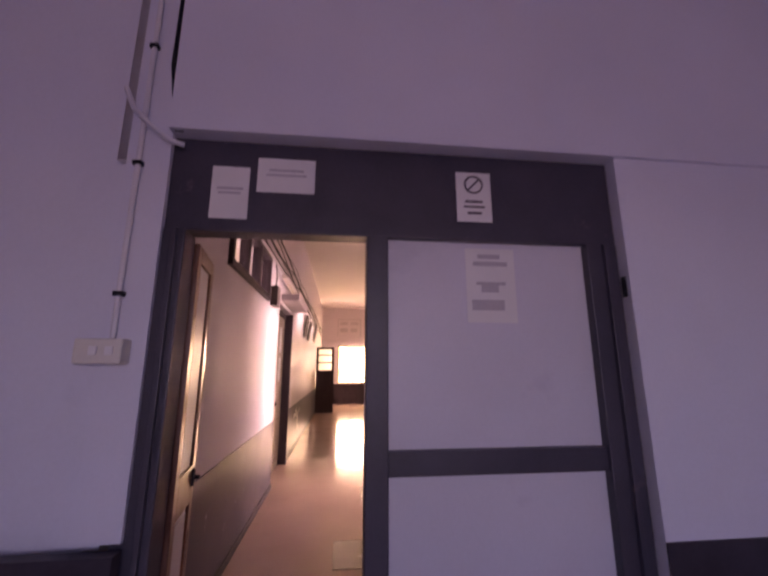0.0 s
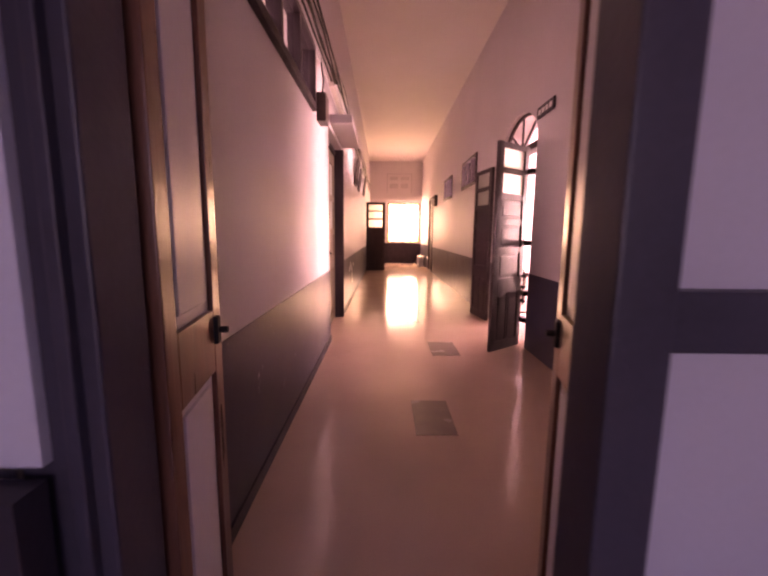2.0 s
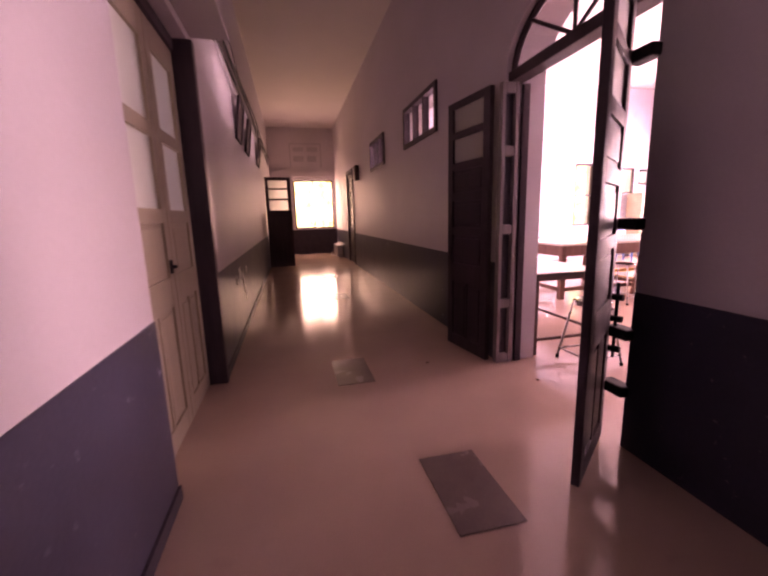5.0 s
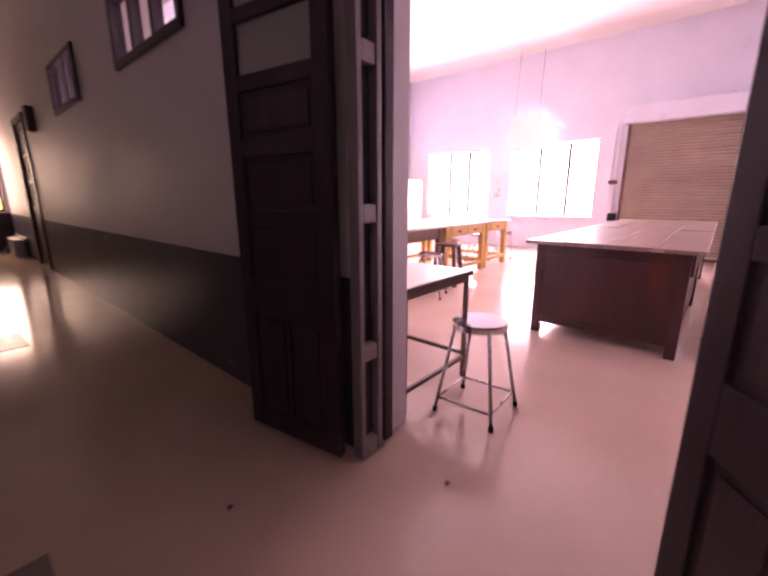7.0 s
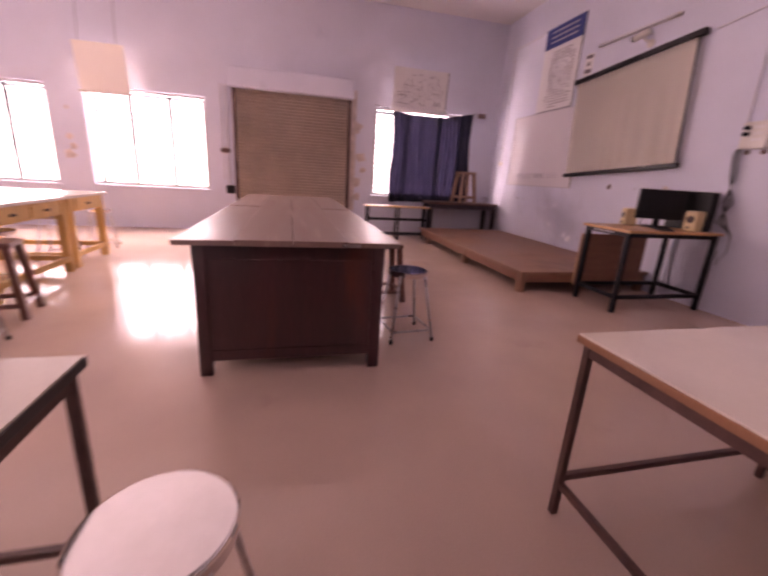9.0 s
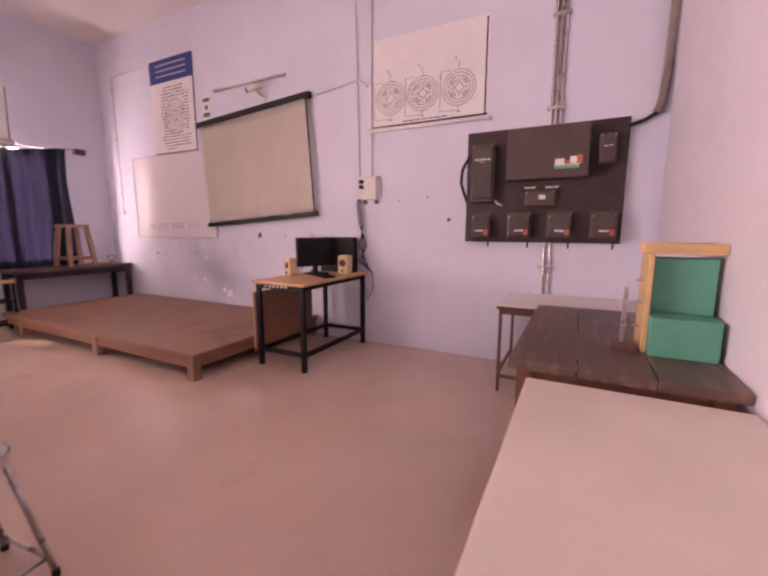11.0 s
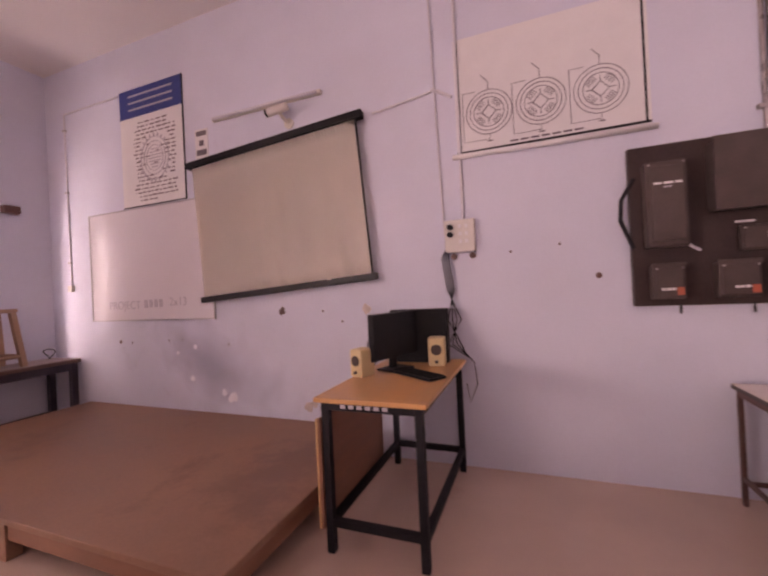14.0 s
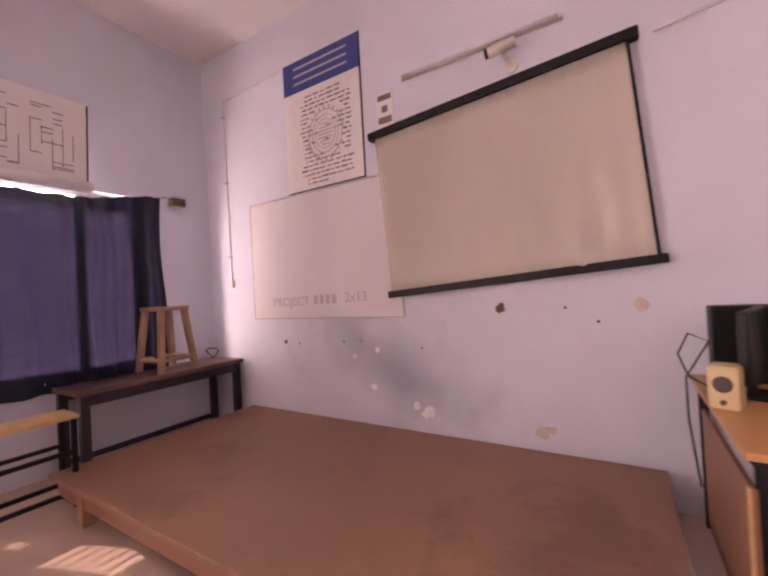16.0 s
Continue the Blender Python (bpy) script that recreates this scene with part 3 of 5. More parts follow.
fr = thing("door_frame", "dark frame of the far corridor door", "door frame", kind="structure")
part("jamb", box(2.19, 2.30, 14.35, 14.43, 0, 2.52, bevel=0.006), DARKWOOD, fr)
part("jamb", box(2.19, 2.30, 15.42, 15.50, 0, 2.52, bevel=0.006), DARKWOOD, fr)
part("head", box(2.19, 2.30, 14.35, 15.50, 2.52, 2.60, bevel=0.006), DARKWOOD, fr)
leaf("door_8", 0.98, 2.50, 0.045, pose(2.26, 14.44, 0, 0, 0, 90), DARKWOOD, [(0.14, 1.0, False, 2), (1.1, 1.5, True, 3), (1.55, 1.95, True, 3), (2.0, 2.4, True, 3)], "dark far corridor door with glazed upper lights, closed", lock=False)

# ---- landing and corridor things ----


def notice(name, x, z, w, h, y, label, lines, ring=False, m=None, dark=INK):
    n = thing(name, label, "notice", m or pose(x, y, z))
    part("sheet", box(0, w, -0.003, 0, 0, h), PAPER, n)
    for a in lines:
        part("text_bar", box(a[0] * w, a[1] * w, -0.005, -0.0032, a[2] * h, a[3] * h), dark, n)
    if ring:
        b = bmesh.new()
        tube(b, [(w / 2 + 0.045 * math.cos(i * math.pi / 8), -0.006, h * 0.75 + 0.045 * math.sin(i * math.pi / 8)) for i in range(17)], 0.005, 6)
        rod(b, (w / 2 - 0.03, -0.006, h * 0.75 - 0.03), (w / 2 + 0.03, -0.006, h * 0.75 + 0.03), 0.005, 6)
        part("ring", b, INK, n)


notice("paper_notice", 0.18, 2.26, 0.17, 0.26, 1.628, "torn white paper notice taped to the dark header", [(0.15, 0.85, 0.55, 0.60), (0.2, 0.8, 0.47, 0.51)], dark=FAINT)
notice("paper_notice", 0.385, 2.40, 0.27, 0.175, 1.628, "white paper notice taped to the dark header", [(0.2, 0.8, 0.62, 0.68), (0.15, 0.85, 0.48, 0.53)], dark=FAINT)
notice("no_smoking_notice", 1.355, 2.295, 0.18, 0.265, 1.628, "white notice with a ringed no smoking sign", [(0.25, 0.75, 0.38, 0.43), (0.2, 0.8, 0.28, 0.32), (0.3, 0.7, 0.15, 0.20)], ring=True)
notice("faded_notice", 1.40, 1.80, 0.25, 0.37, 1.668, "faded notice on the white panel", [(0.25, 0.7, 0.86, 0.92), (0.15, 0.85, 0.76, 0.82), (0.2, 0.8, 0.50, 0.54), (0.3, 0.65, 0.40, 0.50), (0.1, 0.75, 0.16, 0.30)], dark=FAINT)

c = thing("wall_conduit", "white plastic cable conduit running down the landing wall", "conduit", pose(0, 1.645, 0))
part("pipe", rod(bmesh.new(), (-0.13, -0.06, 1.70), (-0.13, -0.06, H), 0.012), CONDUIT, c)
for z in (1.88, 2.48, 3.1):
    part("clip", box(-0.15, -0.11, -0.075, -0.045, z, z + 0.02, bevel=0.003), BLACKSTEEL, c)
part("trunking", box(-0.24, -0.19, -0.03, 0.01, 2.52, H, bevel=0.004), ALU, c, "flat grey trunking")
s = thing("switch_box", "white plastic switch box on the landing wall", "switch box", pose(-0.24, 1.60, 1.60))
part("body", box(0, 0.18, -0.07, 0.0, 0, 0.10, bevel=0.01), CREAM, s)
part("switch", box(0.06, 0.09, -0.078, -0.07, 0.035, 0.07, bevel=0.002), PAPER, s)
part("switch", box(0.12, 0.15, -0.078, -0.07, 0.035, 0.07, bevel=0.002), PAPER, s)
cb = thing("cable_loop", "loose pale and black cables above the entrance", "cable", pose(0, 1.60, 0))
part("cable", tube(bmesh.new(), [(-0.22, -0.03, 2.86), (-0.16, -0.05, 2.74), (-0.08, -0.05, 2.66), (0.0, -0.04, 2.60), (0.06, -0.02, 2.59)], 0.012), CONDUIT, cb)
for k in range(4):
    part("cable", tube(bmesh.new(), [(-0.02 + k * 0.012, -0.02, H), (-0.03 + k * 0.015, -0.03, 3.0), (0.0 + k * 0.012, -0.03, 2.78), (0.02 + k * 0.01, -0.02, 2.66)], 0.008, 6), BLACKSTEEL, cb)

cab = thing("cable_bundle", "dark cables sagging along the corridor wall", "cable")
rnd = random.Random(7)
for k in range(7):
    z = 2.95 + k * 0.07
    pts = [(-0.085 + rnd.uniform(0, 0.03), 1.85 + i * 1.05, z + rnd.uniform(-0.05, 0.05)) for i in range(16)]
    part("cable", tube(bmesh.new(), pts, rnd.choice([0.006, 0.009, 0.012]), 6), rnd.choice([BLACKSTEEL, BLACKSTEEL, CONDUIT]), cab)
m = thing("fuse_box", "small dark fuse box with cables on the corridor wall", "fuse box", pose(-0.11, 4.86, 2.38))
part("body", box(0, 0.09, 0, 0.20, 0, 0.26, bevel=0.008), BOXPAINT, m)
part("cable", tube(bmesh.new(), [(0.04, 0.1, 0.26), (0.05, 0.12, 0.4), (0.03, 0.1, 0.6)], 0.008), BLACKSTEEL, m)
t = thing("tube_light", "unlit white tube light fitting over the corridor door", "tube light", pose(-0.05, 5.3, 2.84))
part("batten", box(0, 0.05, 0, 1.2, 0, 0.05, bevel=0.006), CREAM, t)
part("tube", rod(bmesh.new(), (0.07, 0.03, 0.025), (0.07, 1.17, 0.025), 0.014), PAPER, t)


def framed(name, y, z, w, h, label, x=-0.11, tilt=8):
    f = thing(name, label, "picture frame", pose(x, y, z, 0, tilt, 0))
    for a in [(0, w, 0, 0.03), (0, w, h - 0.03, h), (0, 0.03, 0.03, h - 0.03), (w - 0.03, w, 0.03, h - 0.03)]:
        part("frame", box(0.0, 0.03, *a, bevel=0.004), DARKWOOD, f)
    part("picture", box(0.0, 0.012, 0.03, w - 0.03, 0.03, h - 0.03), BOXPAINT, f)


framed("framed_notice", 9.3, 2.35, 0.55, 0.52, "dark framed notice hung leaning from the corridor wall")
framed("framed_notice", 10.4, 2.35, 0.5, 0.5, "dark framed notice hung leaning from the corridor wall")
framed("framed_notice", 12.6, 2.45, 0.6, 0.55, "dark framed notice hung leaning from the corridor wall")
sg = thing("door_sign", "small dark sign projecting above the classroom door", "sign", pose(2.215, 5.0, 2.56))
part("board", box(-0.02, 0, 0, 0.42, 0, 0.12, bevel=0.004), LDADO, sg)
for k in range(4):
    part("letter_bar", box(-0.024, -0.02, 0.04 + k * 0.09, 0.10 + k * 0.09, 0.035, 0.085), PAPER, sg)
fs = thing("faded_wall_sign", "faded painted sign on the corridor end wall", "sign", pose(0.64, 18.598, 3.13))
for a in [(0, 1.13, 0.80, 0.84), (0, 0.04, 0, 0.8), (1.09, 1.13, 0, 0.8), (0.12, 0.5, 0.55, 0.7), (0.62, 1.0, 0.55, 0.7), (0.12, 0.5, 0.2, 0.4), (0.62, 0.95, 0.2, 0.4)]:
    part("painted_bar", box(a[0], a[1], -0.006, 0, a[2], a[3]), FAINT, fs)
md = thing("metal_desk_base", "grey metal frame leaning by the end wall", "metal frame", pose(1.85, 16.4, 0))
b = bmesh.new()
tube(b, [(0.3, 0, 0.02), (0, 1.2, 0.02), (0.28, 1.3, 0.45), (0.32, 0.1, 0.42)], 0.02)
part("frame", b, STEELTUBE, md)
part("sheet", box(0.12, 0.30, 0.2, 1.2, 0.02, 0.40, bevel=0.02), ALU, md)
bn = thing("junction_box", "grey junction box on the corridor wall", "junction box", pose(2.22, 13.4, 2.2))
part("body", box(-0.10, 0, 0, 0.22, 0, 0.35, bevel=0.008), BOXPAINT, bn)
# ---- classroom ----


def lab_table(name, x0, x1, y0, y1, z, edge, legs, label, group="", legmat=None, low=True):
    t = thing(name, label, "table", pose(x0, y0, 0), group)
    w, d = x1 - x0, y1 - y0
    part("tabletop", box(0.004, w - 0.004, 0.004, d - 0.004, z - 0.006, z, bevel=0.002), LAMINATE, t)
    part("edge_band", box(0, w, 0, d, z - 0.032, z - 0.006, bevel=0.003), edge, t)
    r = 0.0135
    for x in (0.032, w - 0.032):
        for y in (0.032, d - 0.032):
            part("leg", box(x - r, x + r, y - r, y + r, 0, z - 0.032, bevel=0.004), legmat or RUST, t)
    for x in (0.032, w - 0.032):
        part("side_rail", box(x - r * 0.8, x + r * 0.8, 0.046, d - 0.046, z - 0.075, z - 0.034), legmat or RUST, t)
        if low:
            part("stretcher", box(x - r * 0.8, x + r * 0.8, 0.046, d - 0.046, 0.16, 0.185), legmat or RUST, t)
    for y in (0.032, d - 0.032):
        part("end_rail", box(0.046, w - 0.046, y - r * 0.8, y + r * 0.8, z - 0.075, z - 0.034), legmat or RUST, t)
        if low:
            part("stretcher", box(0.046, w - 0.046, y - r * 0.8, y + r * 0.8, 0.13, 0.155), legmat or RUST, t)
    return t


lab_table("lab_table", 2.59, 3.33, 6.77, 8.45, 0.765, EDGE, 4, "cream laminate table with dark edge and steel legs by the doorway", "laminate tables")
lab_table("lab_table", 2.58, 3.335, 4.09, 5.275, 0.765, BROWNEDGE, 4, "cream laminate table with brown edge on brown steel legs", "laminate tables")
lab_table("lab_table", 2.58, 3.75, 1.74, 2.52, 0.765, EDGE, 4, "cream laminate table standing under the meter board", "laminate tables")

# grimy wooden table beside the laminate one
t = thing("wooden_table", "grimy dark wooden table with thick worn top", "table", pose(2.58, 2.62, 0))
for k in range(3):
    part("top_plank", box(0.28 * k + 0.002, 0.28 * (k + 1) - 0.002, 0, 1.43, 0.775, 0.82, bevel=0.006), DIRTYWOOD, t)
for x in (0.03, 0.74):
    for y in (0.05, 1.32):
        part("leg", box(x, x + 0.065, y, y + 0.065, 0, 0.775, bevel=0.006), BROWNWOOD, t)
for y in (0.07, 1.345):
    part("apron", box(0.095, 0.74, y, y + 0.022, 0.67, 0.775), BROWNWOOD, t)
for x in (0.05, 0.765):
    part("apron", box(x, x + 0.022, 0.115, 1.32, 0.67, 0.775), BROWNWOOD, t)
# green painted apparatus box on it
g = thing("apparatus_box", "green painted wooden box with pine top and frame", "box", pose(2.58, 3.42, 0.82) @ Matrix.Diagonal((0.86, 1, 1, 1)))
part("back", box(0.02, 0.32, 0.0, 0.14, 0.0, 0.44, bevel=0.004), GREEN, g)
part("step", box(0.02, 0.32, 0.14, 0.30, 0.0, 0.18, bevel=0.008), GREEN, g)
part("side_frame", box(0.32, 0.345, 0.0, 0.24, 0.0, 0.46, bevel=0.004), PINE, g, "bare pine side board")
part("top_board", box(0.0, 0.36, -0.02, 0.17, 0.46, 0.51, bevel=0.006), PINE, g, "bare pine top board")
for z in (0.1, 0.22, 0.33):
    part("hook", rod(bmesh.new(), (0.345, 0.12, z), (0.38, 0.12, z), 0.008), STEELTUBE, g)
lv = thing("brass_lever", "upright steel lever beside the green box", "lever", pose(2.95, 3.6, 0.82))
part("bar", box(-0.008, 0.008, 0, 0.03, 0, 0.30, bevel=0.003), STEELTUBE, lv)
part("foot", box(-0.05, 0.05, -0.03, 0.10, 0, 0.03, bevel=0.006), RUST, lv)

# the long dark bench in the middle
b0 = thing("work_bench", "long dark-stained wooden work bench with worn planked top", "work bench", pose(4.50, 5.60, 0))
L, W, Z = 2.15, 1.28, 0.868
for seg in range(2):
    for k in range(4):
        x0 = seg * L
        part("top_plank", box(x0 + 0.002, x0 + L - 0.002, k * W / 4 + 0.002, (k + 1) * W / 4 - 0.002, Z - 0.035, Z - (0.004 if (k + seg) % 3 == 0 else 0), bevel=0.004), BENCHTOP, b0)
part("front_panel", box(0.09, 0.115, 0.12, W - 0.12, 0.14, Z - 0.035), BENCHWOOD, b0)
part("front_rail", box(0.082, 0.12, 0.12, W - 0.12, 0.10, 0.17, bevel=0.005), BENCHWOOD, b0)
part("front_rail", box(0.082, 0.12, 0.12, W - 0.12, Z - 0.13, Z - 0.035, bevel=0.005), BENCHWOOD, b0)
for y in (0.095, W - 0.12):
    part("side_panel", box(0.17, 2 * L - 0.15, y, y + 0.025, 0.14, Z - 0.035), BENCHWOOD, b0)
for x in (0.08, L - 0.04, 2 * L - 0.16):
    for y in (0.08, W - 0.155):
        part("leg", box(x, x + 0.075, y, y + 0.075, 0, Z - 0.035, bevel=0.006), BENCHWOOD, b0)
for k in range(3):
    part("drawer_front", box(0.35 + k * 0.62, 0.90 + k * 0.62, 0.066, 0.094, 0.62, 0.80, bevel=0.006), BENCHWOOD, b0)
part("bracket", box(-0.006, 0.0, 0.25, 0.36, Z - 0.03, Z - 0.012), STEELTUBE, b0, "bright metal corner bracket")
part("end_panel", box(2 * L - 0.10, 2 * L - 0.08, 0.12, W - 0.12, 0.14, Z - 0.035), BENCHWOOD, b0)


def steel_stool(m, z=0.55, seat=CHROME):
    s = thing("steel_stool", "round stainless steel stool with four splayed tube legs", "stool", m, "steel stools")
    b = bmesh.new()
    bmesh.ops.create_cone(b, cap_ends=True, segments=40, radius1=0.150, radius2=0.150, depth=0.012, matrix=Matrix.Translation((0, 0, z)))
    bmesh.ops.create_cone(b, cap_ends=False, segments=40, radius1=0.152, radius2=0.156, depth=0.034, matrix=Matrix.Translation((0, 0, z - 0.018)))
    bmesh.ops.bevel(b, geom=[e for e in b.edges if len(e.link_faces) == 2 and e.calc_face_angle(0) > 0.8], offset=0.004, segments=2, affect="EDGES")
    part("seat", b, seat, s, smooth=False)
    f = [(0.175, 0.175), (-0.175, 0.175), (-0.175, -0.175), (0.175, -0.175)]
    for x, y in f:
        part("leg", rod(bmesh.new(), (x, y, 0.025), (x * 0.58, y * 0.58, z - 0.02), 0.0105, 12), STEELTUBE, s, smooth=True)
        part("rubber_foot", rod(bmesh.new(), (x * 1.01, y * 1.01, 0), (x, y, 0.03), 0.014, 10), RUBBER, s, "black rubber foot")
    k = 0.93
    for (x0, y0), (x1, y1) in zip(f, f[1:] + f[:1]):
        part("ring_bar", rod(bmesh.new(), (x0 * k, y0 * k, 0.09), (x1 * k, y1 * k, 0.09), 0.008, 10), STEELTUBE, s, smooth=True)
    return s


st = steel_stool(pose(2.965, 6.52, 0, 0, 0, 2))
copy_thing(st, pose(5.12, 5.345, 0, 0, 0, 6))
copy_thing(st, pose(5.05, 8.28, 0, 0, 0, 20))


def wood_stool(m, paint, label):
    s = thing("wooden_stool", label, "stool", m, "wooden stools")
    part("seat", box(-0.15, 0.15, -0.15, 0.15, 0.56, 0.60, bevel=0.012), paint, s)
    f = [(0.17, 0.17), (-0.17, 0.17), (-0.17, -0.17), (0.17, -0.17)]
    for x, y in f:
        b = rod(bmesh.new(), (x, y, 0), (x * 0.68, y * 0.68, 0.56), 0.034, 4)
        part("leg", b, paint, s)
    for (x0, y0), (x1, y1) in zip(f, f[1:] + f[:1]):
        part("stretcher", rod(bmesh.new(), (x0 * 0.94, y0 * 0.94, 0.11), (x1 * 0.94, y1 * 0.94, 0.11), 0.02, 4), paint, s)
    return s


ws = wood_stool(pose(5.80, 8.48, 0, 0, 0, 12), BROWNWOOD, "dark brown square wooden stool with splayed legs")
copy_thing(ws, pose(6.1, 5.30, 0, 0, 0, 4))
copy_thing(ws, pose(7.3, 5.28, 0, 0, 0, -6))
PALEWOOD = mat("weathered_wood", (0.38, 0.24, 0.16), 0.6, spread=0.2, scale=4)
wood_stool(pose(10.50, 2.45, 0.80, 0, 0, 5) @ Matrix.Scale(1.1, 4), PALEWOOD, "pale weathered wooden stool stood on the dark table")

# brown and yellow work tables by the windows


def work_table(name, x0, x1, y0, y1, z, frame_mat, label, drawers):
    t = thing(name, label, "table", pose(x0, y0, 0), "window work tables")
    w, d = x1 - x0, y1 - y0
    part("tabletop", box(0, w, 0, d, z - 0.03, z, bevel=0.005), LAMINATE, t)
    for x in (0.04, w - 0.12):
        for y in (0.04, d - 0.12):
            part("leg", box(x, x + 0.08, y, y + 0.08, 0, z - 0.03, bevel=0.006), frame_mat, t)
    for y in (0.05, d - 0.08):
        part("apron", box(0.12, w - 0.12, y, y + 0.03, z - 0.19, z - 0.03, bevel=0.003), frame_mat, t)
        part("stretcher", box(0.12, w - 0.12, y, y + 0.03, 0.12, 0.18, bevel=0.003), frame_mat, t)
    for x in (0.05, w - 0.08):
        part("apron", box(x, x + 0.03, 0.12, d - 0.12, z - 0.19, z - 0.03, bevel=0.003), frame_mat, t)
        part("stretcher", box(x, x + 0.03, 0.12, d - 0.12, 0.12, 0.18, bevel=0.003), frame_mat, t)
    for k in range(drawers):
        a = 0.16 + k * (w - 0.32) / drawers
        dr = part("drawer", box(a + 0.02, a + (w - 0.32) / drawers - 0.02, 0.035, 0.05, z - 0.175, z - 0.045, bevel=0.004), frame_mat, t)
        c = a + (w - 0.32) / drawers / 2
        part("handle", box(c - 0.03, c + 0.03, 0.02, 0.036, z - 0.125, z - 0.10, bevel=0.004), BLACKSTEEL, dr, "dark drawer handle")


work_table("work_table", 4.30, 5.95, 8.62, 10.0, 0.835, BROWNWOOD, "brown wooden work table with white laminate top", 0)
work_table("work_table", 5.97, 7.32, 8.62, 10.0, 0.835, YELLOW, "varnished yellow wooden work table with white top and drawers", 2)
work_table("work_table", 7.34, 8.27, 8.64, 10.0, 0.835, YELLOW, "varnished yellow wooden work table with white top and a drawer", 1)
copy_thing(st, pose(8.75, 8.95, 0, 0, 0, 15))
copy_thing(st, pose(6.6, 8.95, 0, 0, 0, 33))
copy_thing(st, pose(7.9, 9.1, 0, 0, 0, 5))

cu = thing("steel_cupboard", "pale yellow steel cupboard standing in the far corner", "cupboard", pose(9.75, 12.45, 0))
part("body", box(0, 0.95, 0.02, 0.5, 0.05, 1.74, bevel=0.01), PALEYELLOW, cu)
for x in (0.01, 0.48):
    d = part("door", box(x, x + 0.46, 0.0, 0.02, 0.08, 1.71, bevel=0.006), PALEYELLOW, cu)
    part("handle", box(0.44 if x < 0.1 else 0.50, 0.455 if x < 0.1 else 0.515, -0.025, 0.0, 1.0, 1.15, bevel=0.004), STEELTUBE, d)
ch = thing("plastic_chair", "blue plastic chair beside the cupboard", "chair", pose(8.85, 11.9, 0, 0, 0, 20))
part("seat", box(-0.22, 0.22, -0.22, 0.22, 0.42, 0.46, bevel=0.02), BLUEPL, ch)
part("backrest", box(-0.22, 0.22, 0.19, 0.23, 0.46, 0.92, bevel=0.02), BLUEPL, ch)
for x in (-0.19, 0.19):
    for y in (-0.19, 0.19):
        part("leg", rod(bmesh.new(), (x, y, 0), (x * 0.9, y * 0.9, 0.42), 0.02), BLUEPL, ch)

# rolling shutter
sh = thing("rolling_shutter", "beige corrugated rolling steel shutter, closed", "shutter", pose(10.82, 0, 0))
n = 46
for i in range(n):
    z = 0.04 + i * 2.66 / n
    b = bmesh.new()
    prof = [(0.0, 0), (-0.018, 0.012), (-0.022, 0.029), (-0.018, 0.046), (0.0, 0.0575)]
    vs = [[b.verts.new((x - 0.03, y, zz)) for x, zz in prof] for y in (5.08, 7.25)]
    for k in range(len(prof) - 1):
        b.faces.new((vs[0][k], vs[1][k], vs[1][k + 1], vs[0][k + 1]))
    bmesh.ops.solidify(b, geom=b.faces[:], thickness=0.003)
    if i == 0:
        me = mesh_of("slat", b, SHUTTER)
    else:
        b.free()
    ob = new("slat", me)
    ob.parent = sh
    ob.location = (0, 0, z)
part("bottom_bar", box(-0.06, -0.002, 5.08, 7.25, 0.0, 0.05, bevel=0.004), RUST, sh)
part("guide_rail", box(-0.07, -0.002, 5.02, 5.08, 0, 2.72, bevel=0.006), RUST, sh, "brown steel guide rail")
part("guide_rail", box(-0.07, -0.002, 7.25, 7.31, 0, 2.72, bevel=0.006), RUST, sh, "brown steel guide rail")
part("hood", box(-0.22, -0.002, 4.98, 7.36, 2.70, 3.05, bevel=0.03), WALL, sh, "white hood over the shutter roll")
solid("chipped_plaster_strip", box(10.810, 10.82, 4.90, 5.02, 0.5, 2.9), RAW, "bare chipped plaster beside the shutter", "trim", kind="structure")
pc = thing("shutter_conduit", "pale conduit with a dark padlocked lever beside the shutter", "conduit", pose(10.79, 7.43, 0))
part("pipe", rod(bmesh.new(), (0, 0, 0.9), (0, 0, 2.75), 0.02), CONDUIT, pc)
part("pipe", rod(bmesh.new(), (0, 0.09, 1.0), (0, 0.09, 2.75), 0.014), CONDUIT, pc)
part("lever_box", box(-0.09, 0.025, -0.10, 0.06, 0.74, 0.90, bevel=0.02), BLACKSTEEL, pc, "dark iron lever box")
part("clip", box(-0.03, 0.026, -0.04, 0.13, 1.52, 1.60, bevel=0.006), RUST, pc)

# navy curtain on a sagging wire
bm = bmesh.new()
NY, NZ = 90, 26
rnd = random.Random(3)
grid = []
for i in range(NY + 1):
    u = i / NY
    col = []
    for j in range(NZ + 1):
        v = j / NZ
        y = 4.14 - u * 1.82 + 0.02 * math.sin(7 * v + 9 * u)
        top = 2.60 - 0.10 * math.sin(math.pi * min(1, u * 1.05)) + 0.07 * u
        z = 0.72 + (top - 0.72) * v + 0.03 * (1 - v) * math.sin(5 * u)
        x = 10.70 + (0.028 + 0.02 * (1 - v)) * math.sin(u * 52 + 1.4 * math.sin(u * 9)) + 0.02 * math.sin(u * 17 + 3 * v)
        col.append(bm.verts.new((x, y, z)))
    grid.append(col)
for i in range(NY):
    for j in range(NZ):
        bm.faces.new((grid[i][j], grid[i + 1][j], grid[i + 1][j + 1], grid[i][j + 1]))
